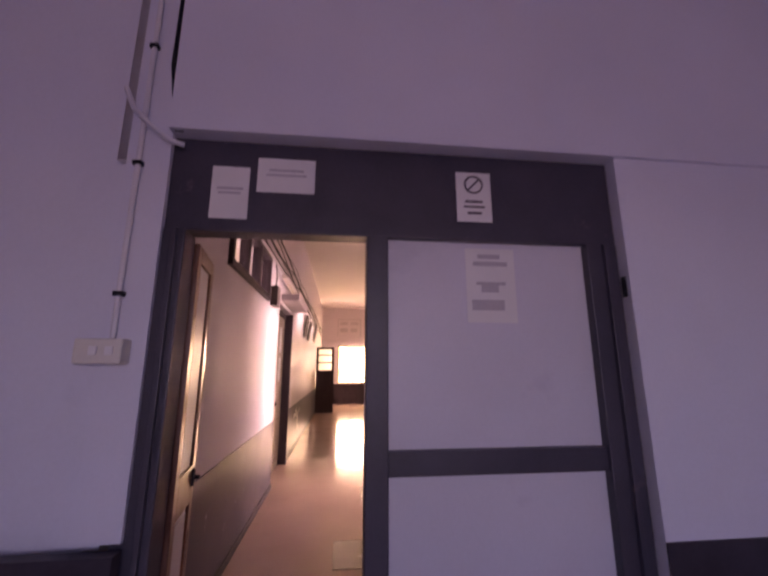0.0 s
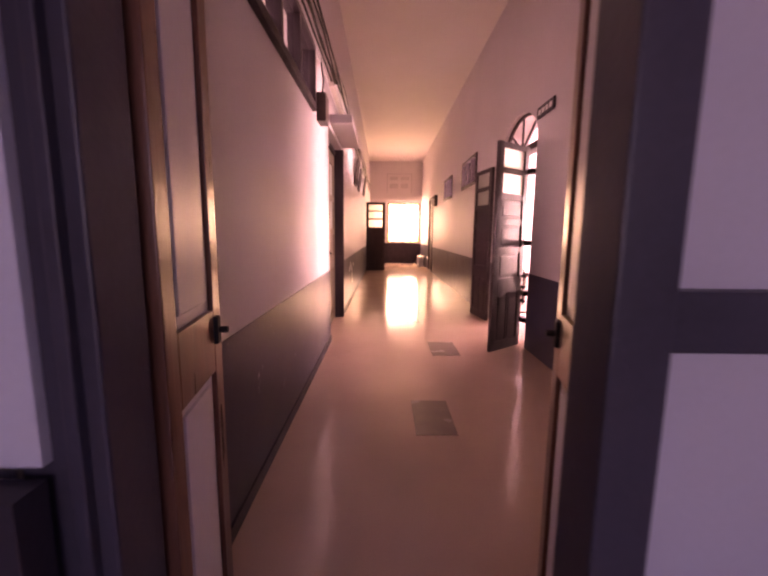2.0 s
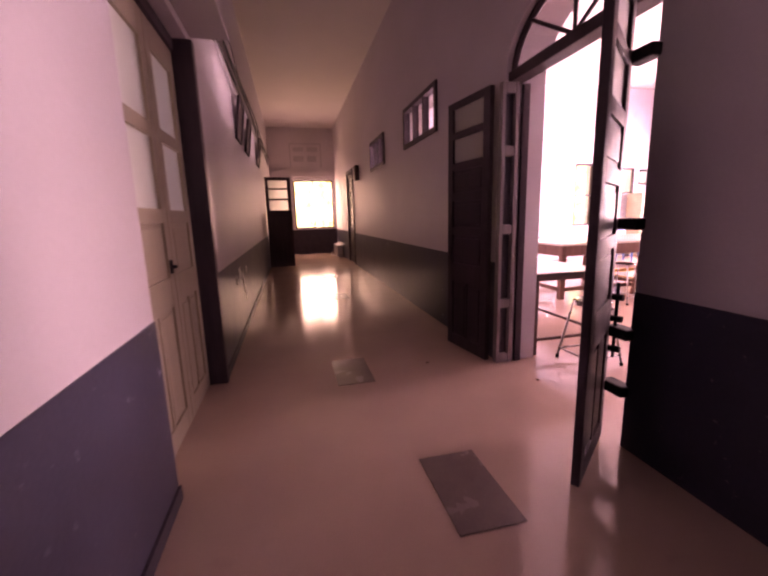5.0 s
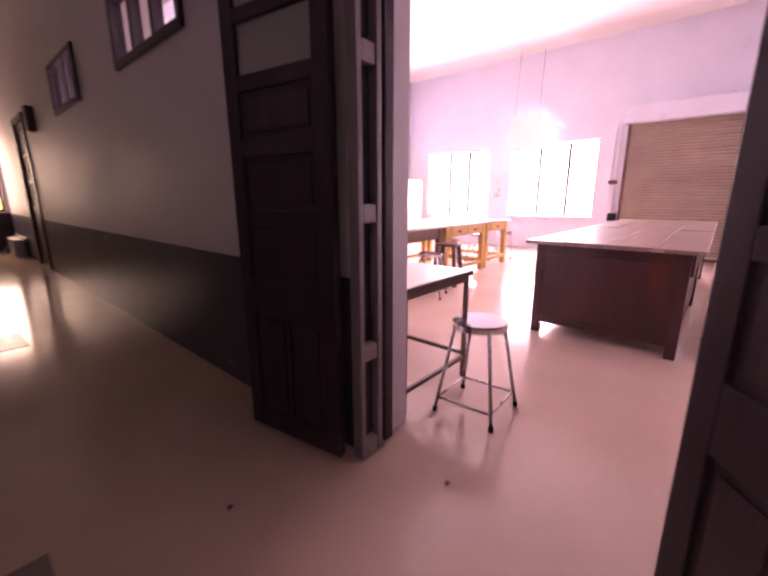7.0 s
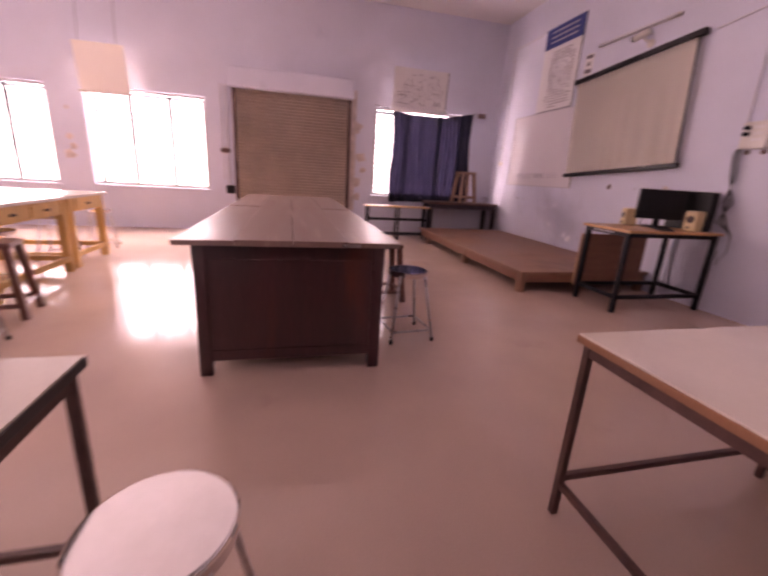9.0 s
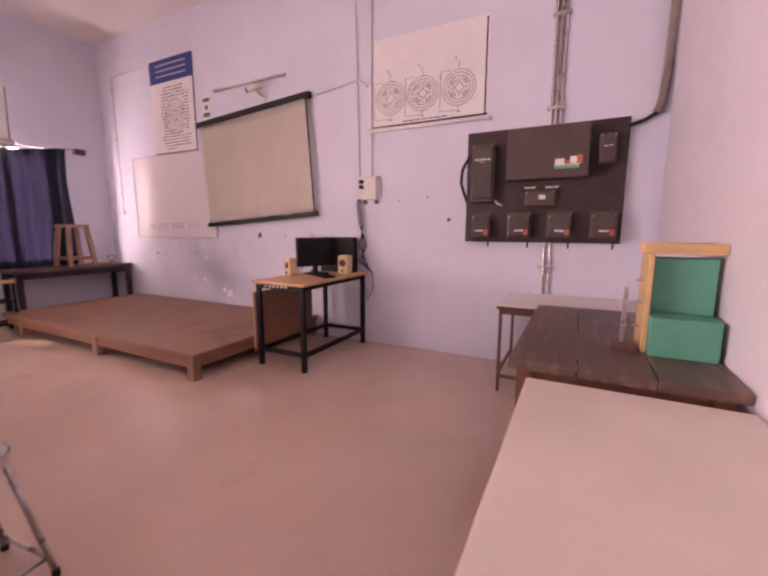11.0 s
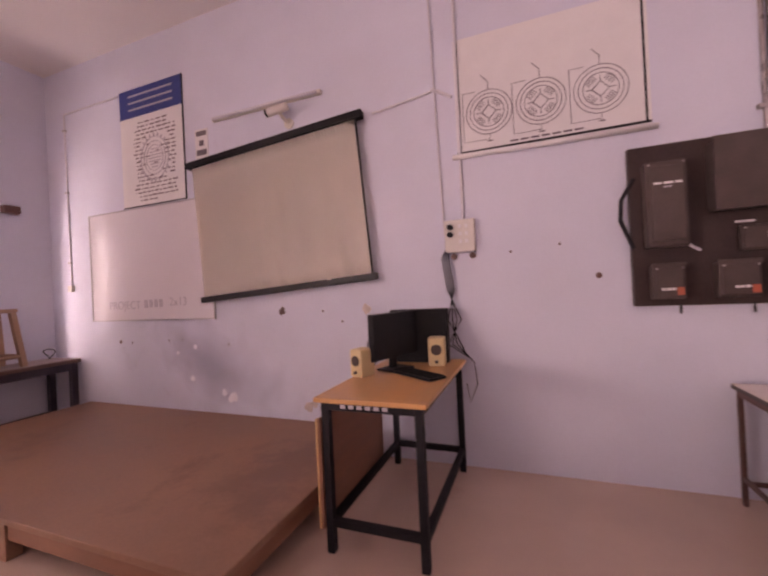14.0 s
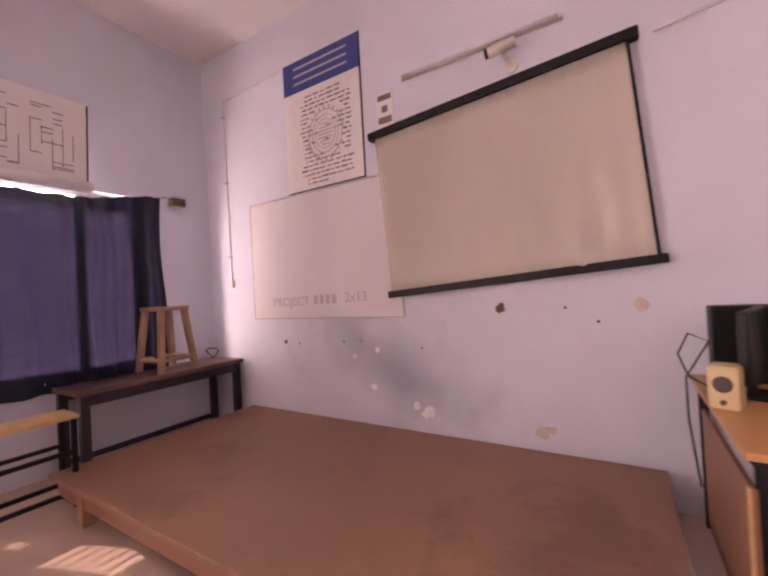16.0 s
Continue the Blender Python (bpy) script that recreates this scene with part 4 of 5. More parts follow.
n_, l_ = CURTAIN.node_tree.nodes, CURTAIN.node_tree.links
tr, ms = n_.new("ShaderNodeBsdfTranslucent"), n_.new("ShaderNodeMixShader")
tp, ms2 = n_.new("ShaderNodeBsdfTransparent"), n_.new("ShaderNodeMixShader")
tr.inputs[0].default_value = (0.03, 0.05, 0.16, 1)
tp.inputs[0].default_value = (0.10, 0.085, 0.19, 1)
ms.inputs[0].default_value, ms2.inputs[0].default_value = 0.0008, 0.011
l_.new(n_["Principled BSDF"].outputs[0], ms.inputs[1]), l_.new(tr.outputs[0], ms.inputs[2])
l_.new(ms.outputs[0], ms2.inputs[1]), l_.new(tp.outputs[0], ms2.inputs[2])
l_.new(ms2.outputs[0], n_["Material Output"].inputs[0])
cur = thing("curtain", "navy blue thin cloth curtain hung over the louvred window", "curtain")
part("cloth", bm, CURTAIN, cur, smooth=True)
part("wire", tube(bmesh.new(), [(10.72, 4.55, 2.66), (10.72, 3.9, 2.59), (10.72, 3.2, 2.51), (10.72, 2.6, 2.60), (10.72, 2.25, 2.69)], 0.005, 6), BLACKSTEEL, cur)
br = thing("curtain_bracket", "small dark bracket in the corner above the window", "bracket", pose(10.76, 2.02, 2.62))
part("block", box(-0.03, 0.06, 0, 0.16, 0, 0.09, bevel=0.006), RUST, br)

# dark table below the curtain, with benches beside it
t = thing("dark_table", "long narrow dark wooden table below the curtain", "table", pose(10.22, 1.72, 0))
part("tabletop", box(0, 0.56, 0, 1.62, 0.755, 0.80, bevel=0.006), DIRTYWOOD, t)
for x in (0.02, 0.47):
    for y in (0.03, 1.52):
        part("leg", box(x, x + 0.07, y, y + 0.07, 0, 0.755, bevel=0.006), LDADO, t)
for x in (0.04, 0.49):
    part("apron", box(x, x + 0.03, 0.10, 1.52, 0.66, 0.755), LDADO, t)
    part("stretcher", box(x, x + 0.03, 0.10, 1.52, 0.08, 0.13), LDADO, t)
bnch = thing("metal_bench", "dark steel bench frame with a thin pale wooden seat", "bench", pose(9.95, 3.42, 0))
b = bmesh.new()
part("top_rail", box(0, 0.30, 0, 1.35, 0.66, 0.69, bevel=0.005), PINE, bnch, "thin pale board")
for y in (0.03, 0.66, 1.30):
    for x in (0.03, 0.27):
        part("leg", box(x - 0.016, x + 0.016, y - 0.016, y + 0.016, 0, 0.66), BLACKSTEEL, bnch)
for z in (0.10, 0.40):
    for x in (0.03, 0.27):
        part("rail", box(x - 0.012, x + 0.012, 0.046, 1.284, z, z + 0.03), BLACKSTEEL, bnch)
cl = thing("loose_cable", "short loop of black cable on the dark table", "cable", pose(10.6, 1.86, 0.81))
part("cable", tube(bmesh.new(), [(0.09 * math.cos(a), 0.03 * math.sin(2 * a), 0.06 + 0.06 * math.sin(a)) for a in [i * 0.52 for i in range(13)]], 0.006, 6), BLACKSTEEL, cl)

# low teaching platform
p = thing("teaching_platform", "low hardboard teaching platform on short wooden legs", "platform", pose(6.22, 1.69, 0))
part("deck", box(0, 3.90, 0, 1.88, 0.22, 0.258, bevel=0.006), STAGE, p)
part("front_rail", box(0.08, 3.80, 1.81, 1.86, 0.12, 0.22, bevel=0.004), PLY, p)
part("end_rail", box(0.02, 0.07, 0.05, 1.80, 0.12, 0.22, bevel=0.004), PLY, p)
part("end_rail", box(3.82, 3.87, 0.05, 1.80, 0.12, 0.22, bevel=0.004), PLY, p)
for x in (0.01, 1.60, 3.35):
    for y in (0.03, 1.79):
        part("leg", box(x, x + 0.09, y, y + 0.085, 0, 0.22, bevel=0.006), STAGE, p)

# computer desk
d = thing("computer_desk", "black steel desk with orange wood top and plywood side panel", "desk", pose(5.43, 1.72, 0))
part("desktop", box(0, 0.66, 0, 1.24, 0.855, 0.882, bevel=0.005), DESKTOP, d)
for x in (0.03, 0.58):
    for y in (0.03, 1.17):
        part("leg", box(x, x + 0.045, y, y + 0.045, 0, 0.855, bevel=0.004), BLACKSTEEL, d)
for y in (0.03, 1.17):
    part("rail", box(0.075, 0.58, y, y + 0.045, 0.81, 0.855), BLACKSTEEL, d)
    part("rail", box(0.075, 0.58, y, y + 0.04, 0.15, 0.19), BLACKSTEEL, d)
for x in (0.03, 0.58):
    part("rail", box(x, x + 0.045, 0.075, 1.17, 0.81, 0.855), BLACKSTEEL, d)
    part("rail", box(x, x + 0.04, 0.075, 1.17, 0.15, 0.19), BLACKSTEEL, d)
part("side_panel", box(0.628, 0.645, 0.30, 1.23, 0.14, 0.76, bevel=0.003), PLY, d, "plywood side panel")
part("panel_edge", box(0.645, 0.655, 1.21, 1.235, 0.14, 0.76), PINE, d, "pale plywood edge")
for k in range(6):
    part("letter_bar", box(0.22 + k * 0.05, 0.25 + k * 0.05, 1.215, 1.218, 0.825, 0.845), FAINT, d)

mo = thing("computer_monitor", "black flat computer monitor on a stand", "monitor", pose(5.88, 2.16, 0.882, 0, 0, 70))
part("screen", box(-0.25, 0.25, -0.02, 0.02, 0.09, 0.42, bevel=0.008), BLACKP, mo)
part("bezel", box(-0.245, 0.245, 0.02, 0.026, 0.095, 0.415, bevel=0.003), BLACKP, mo)
part("neck", box(-0.03, 0.03, -0.03, 0.0, 0.01, 0.12, bevel=0.005), BLACKP, mo)
part("base", box(-0.11, 0.11, -0.08, 0.10, 0, 0.015, bevel=0.006), BLACKP, mo)
mo = thing("computer_tower", "black desktop computer case lying behind the monitor", "computer", pose(5.64, 1.79, 0.882, 0, 0, 3))
part("body", box(-0.10, 0.36, 0, 0.10, 0.0, 0.42, bevel=0.006), BLACKP, mo)
part("trim", box(-0.07, 0.33, 0.10, 0.104, 0.03, 0.39, bevel=0.002), BLACKP, mo)
kb = thing("keyboard", "black computer keyboard on the desk", "keyboard", pose(5.66, 2.33, 0.882, 0, 0, 146))
part("body", box(-0.21, 0.21, -0.07, 0.07, 0, 0.018, bevel=0.004), BLACKP, kb)
me = mesh_of("key", box(-0.009, 0.009, -0.009, 0.009, 0, 0.007, bevel=0.002), RUBBER)
for i in range(18):
    for j in range(5):
        k = new("key", me)
        k.parent = kb
        k.location = (-0.19 + i * 0.0224, -0.05 + j * 0.025, 0.018)


def speaker(m):
    s = thing("speaker", "small cream plastic computer speaker", "speaker", m, "speakers")
    part("body", box(-0.05, 0.05, -0.06, 0.06, 0, 0.17, bevel=0.014), BEIGE, s)
    part("cone", rod(bmesh.new(), (0, 0.06, 0.10), (0, 0.064, 0.10), 0.032, 20), BOXPAINT, s)
    part("knob", rod(bmesh.new(), (0, 0.06, 0.03), (0, 0.072, 0.03), 0.01, 12), BOXPAINT, s)
    return s


sp = speaker(pose(6.03, 2.40, 0.882, 0, 0, -20) @ Matrix.Scale(1.12, 4))
copy_thing(sp, pose(5.60, 1.97, 0.882, 0, 0, 8) @ Matrix.Scale(1.12, 4))
cb = thing("desk_cable", "black cables hanging from the wall socket to the desk", "cable")
for k in range(4):
    o = k * 0.018
    part("cable", tube(bmesh.new(), [(5.50, 1.70, 1.93 - o), (5.53 + o, 1.72, 1.70), (5.50 + o, 1.71, 1.45), (5.56 - 2 * o, 1.71, 1.2), (5.46 + 2 * o, 1.71, 1.0), (5.43 - o, 1.71, 0.93 - o)], 0.005, 6), BLACKSTEEL, cb)
part("cable", tube(bmesh.new(), [(5.42, 1.72, 0.92), (5.36, 1.74, 0.86), (5.34, 1.76, 0.70), (5.40, 1.78, 0.55), (5.42, 1.78, 0.7)], 0.005, 6), BLACKSTEEL, cb)
part("cable", tube(bmesh.new(), [(6.02, 2.25, 0.90), (6.13, 2.1, 0.95), (6.16, 2.0, 1.05), (6.1, 1.9, 1.15), (6.0, 1.84, 1.1), (6.12, 1.9, 0.9), (6.15, 2.2, 0.75), (6.14, 2.4, 0.5)], 0.005, 6), BLACKSTEEL, cb)

# ---- things on the classroom front wall ----
YW = 1.67
wb = thing("whiteboard", "white enamel board with faded writing and thin frame", "whiteboard", pose(8.05, YW, 1.25))
part("surface", box(0.012, 1.95, 0, 0.016, 0.012, 1.30), WBOARD, wb)
for a in [(0, 1.962, 0, 0.012), (0, 1.962, 1.30, 1.312), (0, 0.012, 0.012, 1.30), (1.95, 1.962, 0.012, 1.30)]:
    part("frame", box(a[0], a[1], 0, 0.022, a[2], a[3]), ALU, wb)


def words(name, body, size, m, material, parent, label):
    c = bpy.data.curves.new(name, "FONT")
    c.body, c.size, c.extrude, c.align_x = body, size, 0.0012, "CENTER"
    tmp = bpy.data.objects.new(name, c)
    me = bpy.data.meshes.new_from_object(tmp)
    me.name = name
    bpy.data.objects.remove(tmp)
    me.materials.append(material)
    ob = new(name, me)
    ob.parent = parent
    ob.matrix_local = m
    return tagged(ob, label)


words("writing", "PROJECT", 0.135, pose(1.38, 0.0185, 0.14, 90, 0, 180), FAINT, wb, "faded marker writing")
words("writing", "2x13", 0.135, pose(0.52, 0.0185, 0.16, 90, 0, 180), FAINT, wb, "faded marker writing")
for k in range(4):
    part("writing_bar", box(0.76 + 0.08 * k, 0.81 + 0.08 * k, 0.016, 0.019, 0.15, 0.24), FAINT, wb)

ps = thing("projector_screen", "cream pull-down projector screen hanging askew", "projector screen", pose(7.155, YW + 0.05, 1.525, 0, 4.0, 0))
bm = bmesh.new()
cols = []
for i in range(61):
    u = i / 60
    col = []
    for j in range(13):
        v = j / 12
        ripple = 0.018 * (1 - v) ** 1.5 * (math.sin(u * 60 + 2 * math.sin(u * 11)) + 0.6 * math.sin(u * 31)) * (0.5 + 0.5 * math.sin(u * 5 + 0.4))
        col.append(bm.verts.new((-0.97 + 1.94 * u, ripple + 0.02, 0.02 + 1.38 * v)))
    cols.append(col)
for i in range(60):
    for j in range(12):
        bm.faces.new((cols[i][j], cols[i + 1][j], cols[i + 1][j + 1], cols[i][j + 1]))
bmesh.ops.solidify(bm, geom=bm.faces[:], thickness=0.002)
part("fabric", bm, SCREEN, ps, smooth=True)
part("bottom_bar", box(-1.01, 1.01, 0.0, 0.04, -0.03, 0.03, bevel=0.008), BLACKP, ps, "black bottom bar")
part("housing", box(-1.03, 1.03, -0.03, 0.05, 1.40, 1.47, bevel=0.012), BLACKP, ps, "black roller housing")
part("side_border", box(-0.975, -0.955, 0.024, 0.028, 0.03, 1.40), BLACKP, ps)

po = thing("college_poster", "white wall poster with a blue heading band", "poster", pose(8.38, YW, 2.575))
part("sheet", box(0, 1.0, 0, 0.006, 0, 1.38), PAPER, po)
part("heading_band", box(0.0, 1.0, 0.006, 0.009, 1.05, 1.38), BLUE, po)
for a in [(0, 0.012, 0, 1.38), (0.0, 1.0, 0, 0.010)]:
    part("edge", box(a[0], a[1], 0, 0.012, a[2], a[3]), BLACKP, po)
rnd = random.Random(12)
b = bmesh.new()
for k in range(21):
    z = 0.06 + k * 0.045
    x0, x1 = 0.12 + rnd.uniform(0, 0.05), 0.80 - rnd.uniform(0, 0.06)
    if k in (0, 5, 19, 20):
        x0, x1 = x0 + (0.30 if k == 0 else 0.12), x1 - 0.05
    x = x0
    while x < x1:
        w_ = rnd.uniform(0.025, 0.085)
        if not (5 < k < 17 and abs(x + w_ / 2 - 0.46) < 0.20) or rnd.random() < 0.25:
            bx(b, x, min(x + w_, x1), 0.006, 0.0078, z, z + rnd.uniform(0.012, 0.019))
        x += w_ + rnd.uniform(0.012, 0.03)
tagged(part("fine_print", b, FADEDBROWN, po), kind="stuff")
for k in range(3):
    part("text_bar", box(0.15, 0.85, 0.009, 0.011, 1.13 + k * 0.08, 1.15 + k * 0.08), FAINT, po)
b = bmesh.new()
for r in (0.13, 0.17, 0.215):
    tube(b, [(0.46 + r * math.cos(i * math.pi / 16), 0.0085, 0.53 + 1.12 * r * math.sin(i * math.pi / 16)) for i in range(33)], 0.0045, 5)
for i in range(24):
    a = i * math.pi / 12
    rod(b, (0.46 + 0.215 * math.cos(a), 0.0085, 0.53 + 0.24 * math.sin(a)), (0.46 + 0.25 * math.cos(a), 0.0085, 0.53 + 0.28 * math.sin(a)), 0.007, 5)
part("emblem_ring", b, FAINT, po)
b = bmesh.new()
for k in range(7):
    w_ = 0.05 + 0.05 * math.sin(k * 0.5)
    bx(b, 0.46 - w_, 0.46 + w_, 0.006, 0.008, 0.42 + k * 0.034, 0.435 + k * 0.034)
part("emblem", b, FAINT, po)

sg = thing("camera_notice", "small white notice with black blocks", "notice", pose(8.05, YW, 2.98))
part("sheet", box(0, 0.18, 0, 0.004, 0, 0.31), PAPER, sg)
for a in [(0.02, 0.16, 0.24, 0.29), (0.02, 0.16, 0.03, 0.09), (0.06, 0.12, 0.13, 0.19)]:
    part("print_block", box(a[0], a[1], 0.004, 0.006, a[2], a[3]), INK, sg)
tl = thing("tube_light", "unlit tube light on a pale batten above the screen", "tube light", pose(6.65, YW, 3.30))
part("batten", box(0, 1.30, 0, 0.04, 0.02, 0.06, bevel=0.006), CREAM, tl)
part("tube", rod(bmesh.new(), (0.03, 0.06, 0.03), (1.27, 0.06, 0.03), 0.015, 12), CONDUIT, tl, smooth=True)
cc = thing("security_camera", "white bullet security camera with dark lens on a bracket", "camera", pose(7.02, YW, 3.12))
part("mount", rod(bmesh.new(), (0, 0, 0), (0, 0.02, 0), 0.05, 16), CREAM, cc)
part("arm", tube(bmesh.new(), [(0, 0.02, 0), (0.02, 0.09, 0.04), (0.05, 0.12, 0.10)], 0.016), CREAM, cc)
part("body", rod(bmesh.new(), (-0.06, 0.12, 0.11), (0.13, 0.16, 0.07), 0.04, 18), CREAM, cc, smooth=True)
part("lens", rod(bmesh.new(), (0.128, 0.16, 0.0705), (0.15, 0.165, 0.066), 0.036, 18), BLACKP, cc, "dark lens")

wc = thing("machine_chart", "white technical wall chart with three winding diagrams", "wall chart", pose(4.08, YW, 2.52, 0, 0, 0))
part("sheet", box(0, 1.34, 0, 0.006, 0, 0.95), PAPER, wc)
part("bottom_roller", rod(bmesh.new(), (-0.03, 0.016, -0.016), (1.38, 0.016, 0.0), 0.022), PAPER, wc, smooth=True)
for a in [(0.0, 1.34, 0.018, 0.036), (0.02, 0.035, 0.035, 0.93), (1.305, 1.32, 0.035, 0.93)]:
    part("border", box(a[0], a[1], 0.006, 0.0085, a[2], a[3]), BLACKP, wc)
for cx in (0.30, 0.70, 1.08):
    b = bmesh.new()
    for r in (0.115, 0.145, 0.175):
        tube(b, [(cx + r * math.cos(i * math.pi / 16), 0.008, 0.32 + r * math.sin(i * math.pi / 16)) for i in range(33)], 0.0028, 5)
    tube(b, [(cx + 0.055 * math.cos(i * math.pi / 2), 0.008, 0.32 + 0.055 * math.sin(i * math.pi / 2)) for i in range(5)], 0.004, 5)
    for i in range(4):
        a = math.pi / 4 + i * math.pi / 2
        for o in (-0.03, -0.015, 0.0, 0.015, 0.03):
            dx, dz = -o * math.sin(a), o * math.cos(a)
            rod(b, (cx + 0.065 * math.cos(a) + dx, 0.008, 0.32 + 0.065 * math.sin(a) + dz), (cx + 0.11 * math.cos(a) + dx, 0.008, 0.32 + 0.11 * math.sin(a) + dz), 0.0026, 5)
        rod(b, (cx + 0.055 * math.cos(a + 0.785), 0.008, 0.32 + 0.055 * math.sin(a + 0.785)), (cx + 0.095 * math.cos(a + 0.785), 0.008, 0.32 + 0.095 * math.sin(a + 0.785)), 0.003, 5)
    part("diagram", b, INK, wc)
    part("diagram_lead", tube(bmesh.new(), [(cx, 0.008, 0.14), (cx, 0.008, 0.105), (cx + 0.20, 0.008, 0.105), (cx + 0.20, 0.008, 0.50), (cx + 0.10, 0.008, 0.50)], 0.0026, 5), INK, wc)
    part("diagram_lead", tube(bmesh.new(), [(cx, 0.008, 0.495), (cx, 0.008, 0.56), (cx + 0.05, 0.008, 0.62)], 0.0026, 5), INK, wc)
    part("caption_bar", box(cx - 0.02, cx + 0.02, 0.006, 0.008, 0.085, 0.095), INK, wc)
for k in range(7):
    part("caption_bar", box(0.42 + 0.075 * k, 0.48 + 0.075 * k, 0.006, 0.008, 0.052, 0.066), INK, wc)

so = thing("socket_box", "white switch and socket box with black plugs", "socket box", pose(5.31, YW, 1.745))
part("body", box(0, 0.24, 0, 0.07, 0, 0.26, bevel=0.01), CREAM, so)
for z in (0.14, 0.20):
    part("plug", rod(bmesh.new(), (0.19, 0.07, z), (0.19, 0.11, z), 0.022, 14), BLACKP, so, "black plug")
for x in (0.05, 0.10):
    for z in (0.07, 0.13, 0.19):
        part("switch", box(x, x + 0.025, 0.07, 0.076, z, z + 0.03, bevel=0.002), PAPER, so)
for x in (0.03, 0.18):
    part("mount_disc", rod(bmesh.new(), (x, 0, -0.03), (x, 0.02, -0.03), 0.025, 14), RUST, so, "round wooden block")
cd = thing("wall_conduit", "white cable conduit on the classroom wall above the socket", "conduit", pose(0, YW + 0.014, 0))
part("pipe", rod(bmesh.new(), (5.40, 0, 2.0), (5.40, 0, H), 0.012), CONDUIT, cd)
part("pipe", rod(bmesh.new(), (5.56, 0, 1.9), (5.62, 0, H), 0.008), CONDUIT, cd)
part("pipe", rod(bmesh.new(), (5.61, 0, 3.10), (6.15, 0, 3.03), 0.010), CONDUIT, cd)
part("pipe", rod(bmesh.new(), (5.61, 0, 3.12), (5.45, 0, 3.02), 0.014), CONDUIT, cd)
cd = thing("wall_conduit", "thin white cable conduit beside the whiteboard", "conduit", pose(0, YW + 0.012, 0))
part("pipe", rod(bmesh.new(), (10.40, 0, 1.72), (10.42, 0, 3.92), 0.010), CONDUIT, cd)
part("pipe", rod(bmesh.new(), (10.42, 0, 3.92), (9.4, 0, 3.92), 0.010), CONDUIT, cd)
part("bell_push", box(10.36, 10.44, -0.01, 0.03, 1.64, 1.72, bevel=0.006), CREAM, cd)
for z in (2.0, 2.9, 3.7):
    part("clip", box(10.39, 10.435, -0.01, 0.02, z, z + 0.02), ALU, cd)

mb = thing("meter_board", "dark brown electrical board with grey switch boxes and labels", "electrical board", pose(2.84, YW, 1.27))
part("back_board", box(0, 1.41, 0, 0.06, 0, 1.09, bevel=0.006), DARKBOX, mb)


def switch_box(x0, x1, z0, z1, depth, label="", base=None):
    o = part("switch_box", box(x0, x1, 0.06, 0.06 + depth, z0, z1, bevel=0.012), BOXPAINT, mb, label)
    return o




def rim_box(x0, x1, z0, z1, depth, label=""):
    """A cast switch box: body, raised lid with a narrow rim, lid screws."""
    o = switch_box(x0, x1, z0, z1, depth, label)
    f = 0.06 + depth
    part("cover", box(x0 + 0.012, x1 - 0.012, f - 0.004, f + 0.012, z0 + 0.012, z1 - 0.012, bevel=0.008), BOXPAINT, o)
    for x in (x0 + 0.02, x1 - 0.02):
        part("screw", rod(bmesh.new(), (x, f + 0.010, z1 - 0.022), (x, f + 0.017, z1 - 0.022), 0.006, 8), STEELTUBE, o)
    return o


def print_words(parent, x0, x1, z, h, y, n, material):
    """A line of unreadable print: short bars of uneven length."""
    rr, bb = random.Random(int(x0 * 997 + z * 131)), bmesh.new()
    cuts = sorted([x0, x1] + [x0 + (x1 - x0) * (k + rr.uniform(-0.25, 0.25)) / n for k in range(1, n)])
    for p, q in zip(cuts, cuts[1:]):
        bx(bb, p + 0.08 * (q - p), q - 0.08 * (q - p), y, y + 0.0015, z - h * rr.uniform(0.35, 0.5), z + h * rr.uniform(0.35, 0.5))
    tagged(part("fine_print", bb, material, parent), kind="stuff")


b = rim_box(1.11, 1.34, 0.39, 0.95, 0.11)
part("lid_step", box(1.13, 1.32, 0.18, 0.20, 0.43, 0.91, bevel=0.012), BOXPAINT, b)
print_words(b, 1.145, 1.305, 0.80, 0.014, 0.20, 3, PAPER)
print_words(b, 1.20, 1.25, 0.775, 0.010, 0.20, 2, FAINT)
b = switch_box(0.31, 0.98, 0.60, 1.03, 0.15, "large flat grey-brown distribution box")
part("cover", box(0.30, 0.99, 0.21, 0.228, 0.59, 1.045, bevel=0.004), BOXPAINT, b)
for a, mt in [((0.375, 0.575, 0.665, 0.69), GREENTAG), ((0.375, 0.575, 0.692, 0.70), PAPER), ((0.395, 0.45, 0.705, 0.765), PAPER), ((0.455, 0.49, 0.70, 0.735), REDTAG), ((0.495, 0.57, 0.70, 0.75), PAPER), ((0.35, 0.39, 0.70, 0.775), REDTAG)]:
    part("sticker", box(a[0], a[1], 0.228, 0.230, a[2], a[3]), mt, b)
b = rim_box(0.09, 0.23, 0.70, 0.95, 0.10)
print_words(b, 0.12, 0.20, 0.84, 0.010, 0.172, 2, FAINT)
b = rim_box(0.55, 0.83, 0.34, 0.50, 0.04)
print_words(b, 0.73, 0.85, 0.525, 0.016, 0.06, 1, PAPER)
print_words(b, 0.53, 0.66, 0.525, 0.016, 0.06, 2, PAPER)
part("name_plate", box(0.64, 0.70, 0.112, 0.114, 0.41, 0.45), PAPER, b)
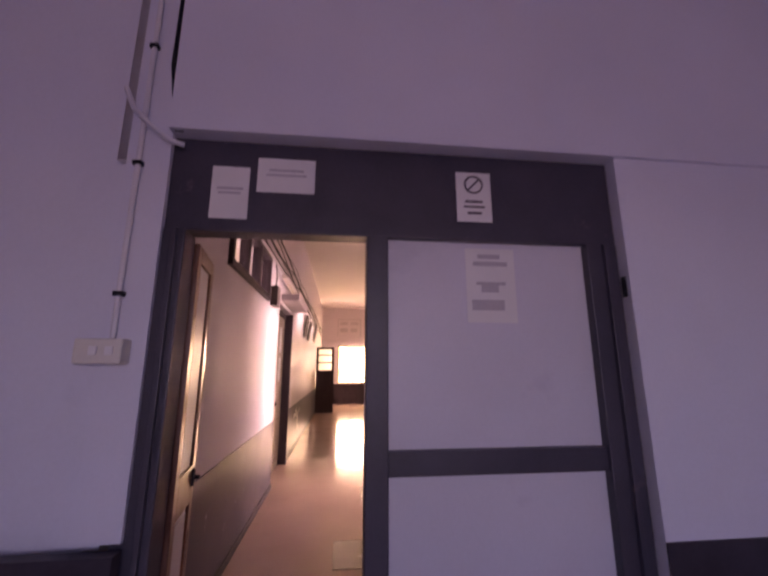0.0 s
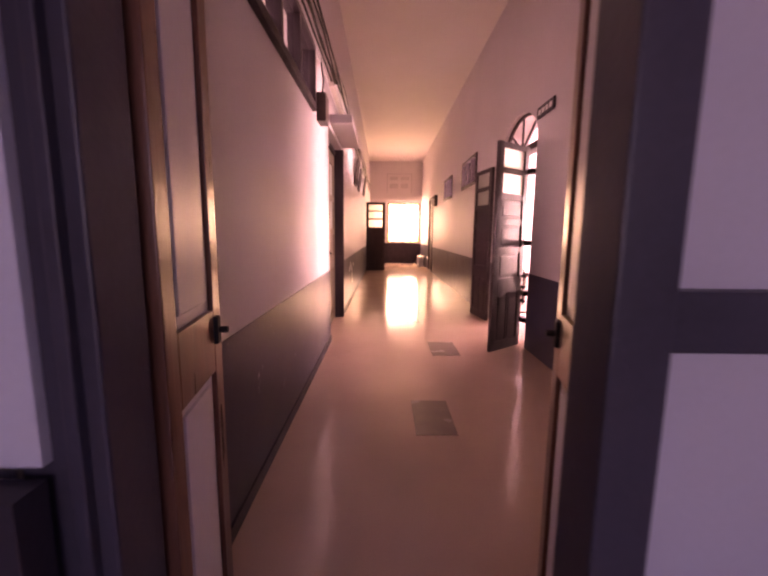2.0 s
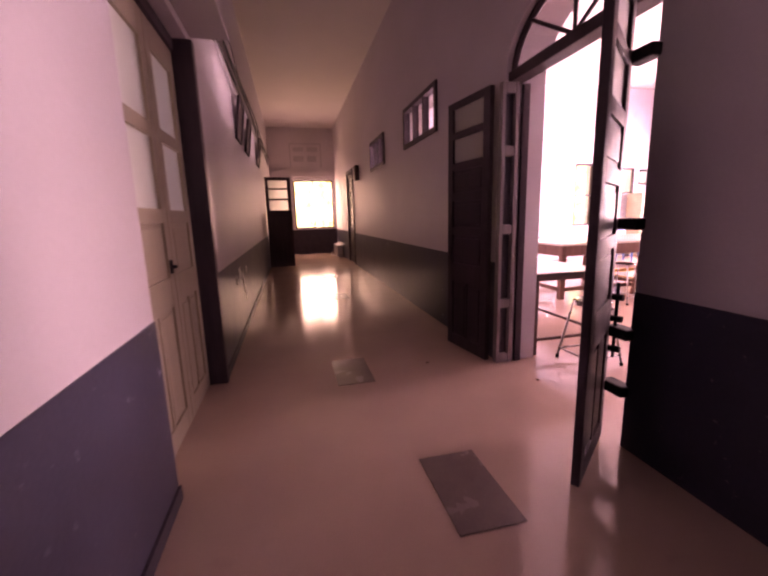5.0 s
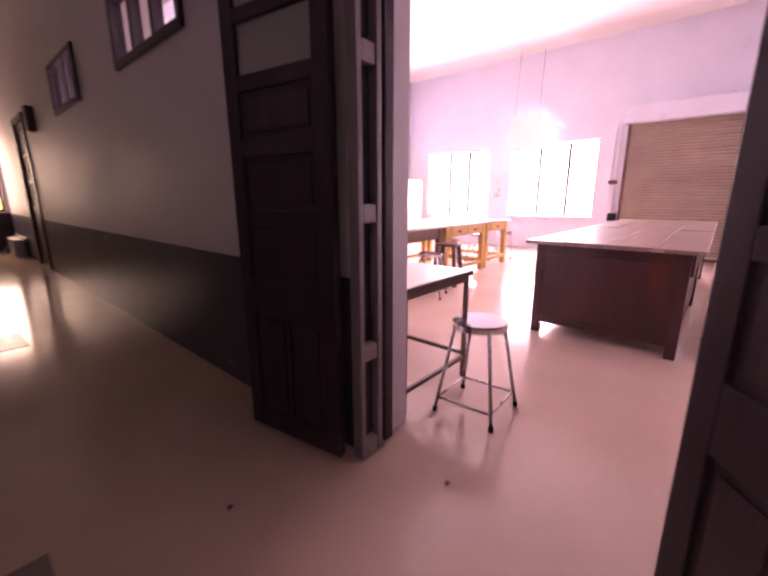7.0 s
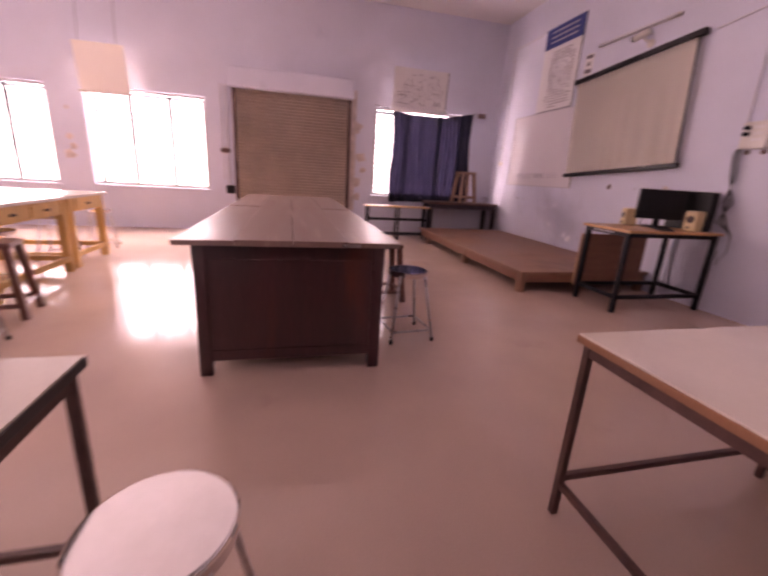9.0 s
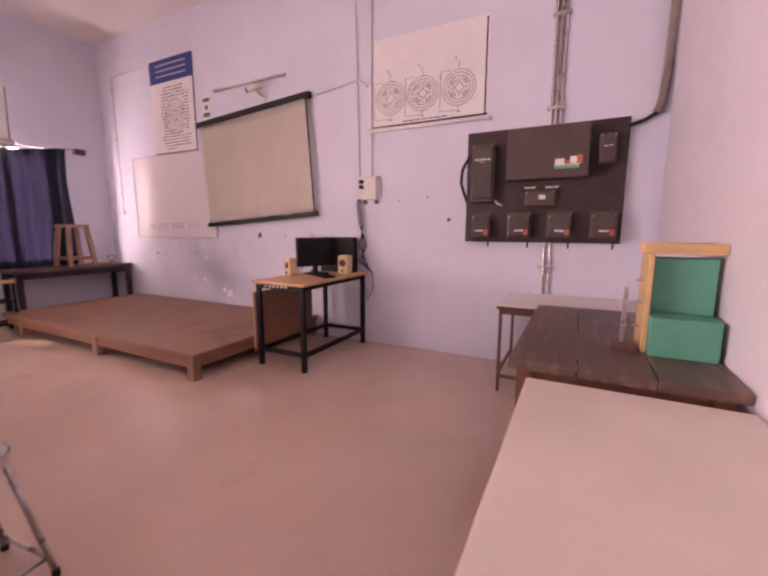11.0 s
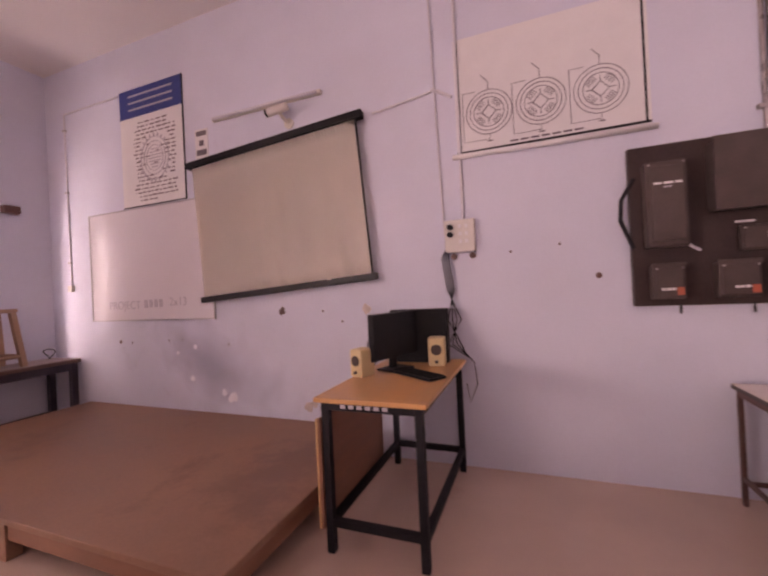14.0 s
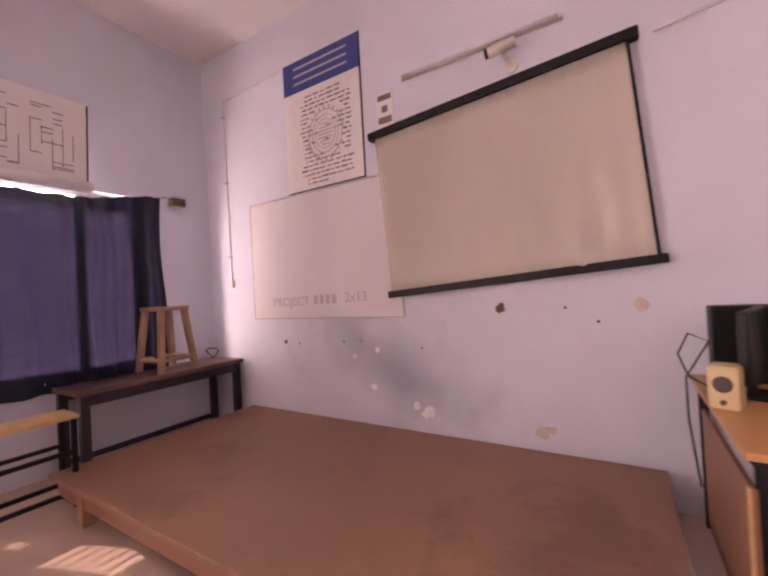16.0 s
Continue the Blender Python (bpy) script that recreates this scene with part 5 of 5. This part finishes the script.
for x, w_ in ((1.14, 0.18), (0.76, 0.21), (0.40, 0.21), (0.04, 0.21)):
    b = rim_box(x, x + w_, 0.05, 0.27, 0.10)
    part("cover_rim", box(x - 0.005, x + w_ + 0.005, 0.15, 0.168, 0.255, 0.285, bevel=0.004), BOXPAINT, b)
    print_words(b, x + 0.06, x + 0.14, 0.115, 0.018, 0.172, 3, PAPER)
    part("red_tag", box(x + 0.015, x + 0.055, 0.172, 0.1735, 0.075, 0.125), REDTAG, b)
    part("earth_screw", rod(bmesh.new(), (x + 0.02, 0.10, 0.01), (x + 0.02, 0.10, -0.05), 0.008, 8), BLACKSTEEL, b)
part("handle_wire", tube(bmesh.new(), [(1.12, 0.1, 0.42), (1.08, 0.12, 0.38), (1.04, 0.1, 0.36)], 0.01), CONDUIT, mb)
part("side_cable", tube(bmesh.new(), [(1.38, 0.06, 0.88), (1.46, 0.06, 0.74), (1.47, 0.06, 0.60), (1.40, 0.06, 0.40)], 0.014), BLACKSTEEL, mb)
ct = thing("meter_conduit", "pair of pale metal conduits running above and below the electrical board", "conduit", pose(0, YW + 0.02, 0))
for x in (3.40, 3.44, 3.48):
    part("pipe", rod(bmesh.new(), (x, 0, 2.37), (x, 0, H), 0.014), STEELTUBE, ct)
for x in (3.42, 3.47):
    part("pipe", rod(bmesh.new(), (x, 0, 0), (x, 0, 1.26), 0.014), STEELTUBE, ct)
for z in (0.3, 1.02, 2.5, 3.3):
    part("clamp", box(3.36, 3.52, -0.018, 0.018, z, z + 0.03, bevel=0.004), STEELTUBE, ct)
cw = thing("supply_cable", "thick brown pipe with black tail feeding the electrical board", "cable")
part("cable", tube(bmesh.new(), [(2.62, 1.85, H), (2.62, 1.82, 3.2), (2.62, 1.76, 2.7), (2.63, 1.72, 2.47), (2.66, 1.71, 2.37)], 0.036), GREYPIPE, cw, "dusty brown pipe")
part("tail", tube(bmesh.new(), [(2.655, 1.71, 2.372), (2.74, 1.715, 2.32), (2.86, 1.72, 2.28)], 0.016), BLACKSTEEL, cw, "black cable tail")

# rolled chart above the curtain and one over a far window
hc = thing("hanging_chart", "paper wall chart with block diagrams hung above the curtain", "wall chart", pose(10.62, 3.05, 2.60, 0, -4, 0))
part("sheet", box(0, 0.004, 0, 1.15, 0, 0.78), PAPER, hc)
part("roller", rod(bmesh.new(), (-0.03, -0.03, 0.02), (-0.03, 1.18, 0.02), 0.05), PAPER, hc, smooth=True)
rnd = random.Random(9)
b = bmesh.new()
for k in range(13):
    y = 0.10 + k * 0.075
    z0 = rnd.uniform(0.12, 0.35)
    bx(b, -0.002, 0, y, y + 0.005, z0, z0 + rnd.uniform(0.15, 0.38))
for k in range(34):
    y, z = 0.10 + 0.075 * rnd.randrange(12), rnd.uniform(0.12, 0.70)
    bx(b, -0.003, 0, y, y + 0.075 * rnd.choice([1, 1, 2]), z, z + 0.007)
part("block_diagram", b, INK, hc)
part("edge", box(-0.004, 0.004, -0.014, 0.0, 0.0, 0.78), BLACKP, hc, "black edge tape")
hc = thing("hanging_chart", "pale paper chart hung in front of the far window", "wall chart", pose(10.5, 8.95, 2.35, 0, -8, 0))
part("sheet", box(0, 0.004, 0, 0.75, 0, 0.75), SCREEN, hc)
for y in (0.1, 0.65):
    part("cord", rod(bmesh.new(), (0.002, y, 0.75), (0.30, y, 2.15), 0.004, 6), BLACKSTEEL, hc)
part("roller", rod(bmesh.new(), (-0.01, -0.02, 0.0), (-0.01, 0.77, 0.0), 0.016), SCREEN, hc, smooth=True)
# small marks left by old fixings on the front wall
for k, (x, z) in enumerate([(9.55, 1.0), (9.35, 0.99), (8.75, 1.02), (8.55, 1.03), (7.2, 1.33), (6.75, 1.3), (5.05, 1.72), (4.7, 1.75), (4.45, 1.5), (7.9, 0.98), (6.55, 1.2)]):
    hole = solid("nail_hole", rod(bmesh.new(), (x, YW - 0.002, z), (x, YW + 0.004, z), 0.011 if k % 4 else 0.022, 7), RUST, "small dark hole from an old wall fixing", "wall mark", group="nail holes")
for x, y in [(3.45, 5.0), (2.3, 6.3), (1.6, 6.9)]:
    solid("floor_crumb", box(x, x + 0.022, y, y + 0.018, 0, 0.008, bevel=0.003), RUST, "small dark crumb of dirt on the floor", "crumb", group="crumbs")


def blot(name, m, r, material, label, seed):
    """A thin ragged scab of bare plaster or dirt on a wall."""
    rr, b = random.Random(seed), bmesh.new()
    rim = [(r * (0.7 + 0.5 * rr.random()) * math.cos(i * math.pi / 9), r * (0.6 + 0.7 * rr.random()) * math.sin(i * math.pi / 9)) for i in range(18)]
    top, low = [b.verts.new((x, 0.004, z)) for x, z in rim], [b.verts.new((x * 1.06, -0.001, z * 1.06)) for x, z in rim]
    b.faces.new(top)
    for i in range(18):
        b.faces.new((top[i], low[i], low[(i + 1) % 18], top[(i + 1) % 18]))
    bmesh.ops.recalc_face_normals(b, faces=b.faces[:])
    solid(name, b, material, label, "wall mark", m, group="wall marks")


for k, (y, z, r) in enumerate([(10.12, 1.62, 0.05), (10.08, 1.45, 0.06), (10.15, 1.30, 0.09), (10.1, 2.1, 0.03), (4.78, 1.62, 0.10), (4.72, 1.35, 0.06), (4.86, 1.1, 0.09), (4.9, 2.2, 0.12), (4.84, 0.8, 0.08), (7.47, 1.56, 0.07)]):
    blot("chipped_plaster", pose(10.82, y, z, 0, 0, 90), r, RAW, "ragged chip of bare plaster on the window wall", 30 + k)
for k, (x, z, r) in enumerate([(7.98, 0.47, 0.035), (7.86, 0.43, 0.05), (7.90, 0.40, 0.03), (8.42, 0.60, 0.03), (8.36, 0.95, 0.025), (8.62, 0.88, 0.02)]):
    blot("lime_flake", pose(x, YW + 0.004, z), r, FLAKE, "white flake of loose lime on the damp wall", 60 + k)
for k, (x, z, r) in enumerate([(7.21, 1.30, 0.035), (6.30, 1.31, 0.04), (6.88, 0.41, 0.03), (6.95, 0.39, 0.05)]):
    blot("plaster_hole", pose(x, YW + 0.003, z), r, RAW if k != 0 else RUST, "small broken hole in the wall plaster", 80 + k)
for k, (y, z, r) in enumerate([(8.2, 0.66, 0.05), (8.45, 0.70, 0.07), (8.7, 0.62, 0.06), (8.75, 0.50, 0.05), (8.85, 0.36, 0.04), (9.1, 0.68, 0.05)]):
    blot("paint_chip", pose(-0.102, y, z, 0, 0, -90), r, FLAKE, "pale chip through the dark dado paint", 90 + k)
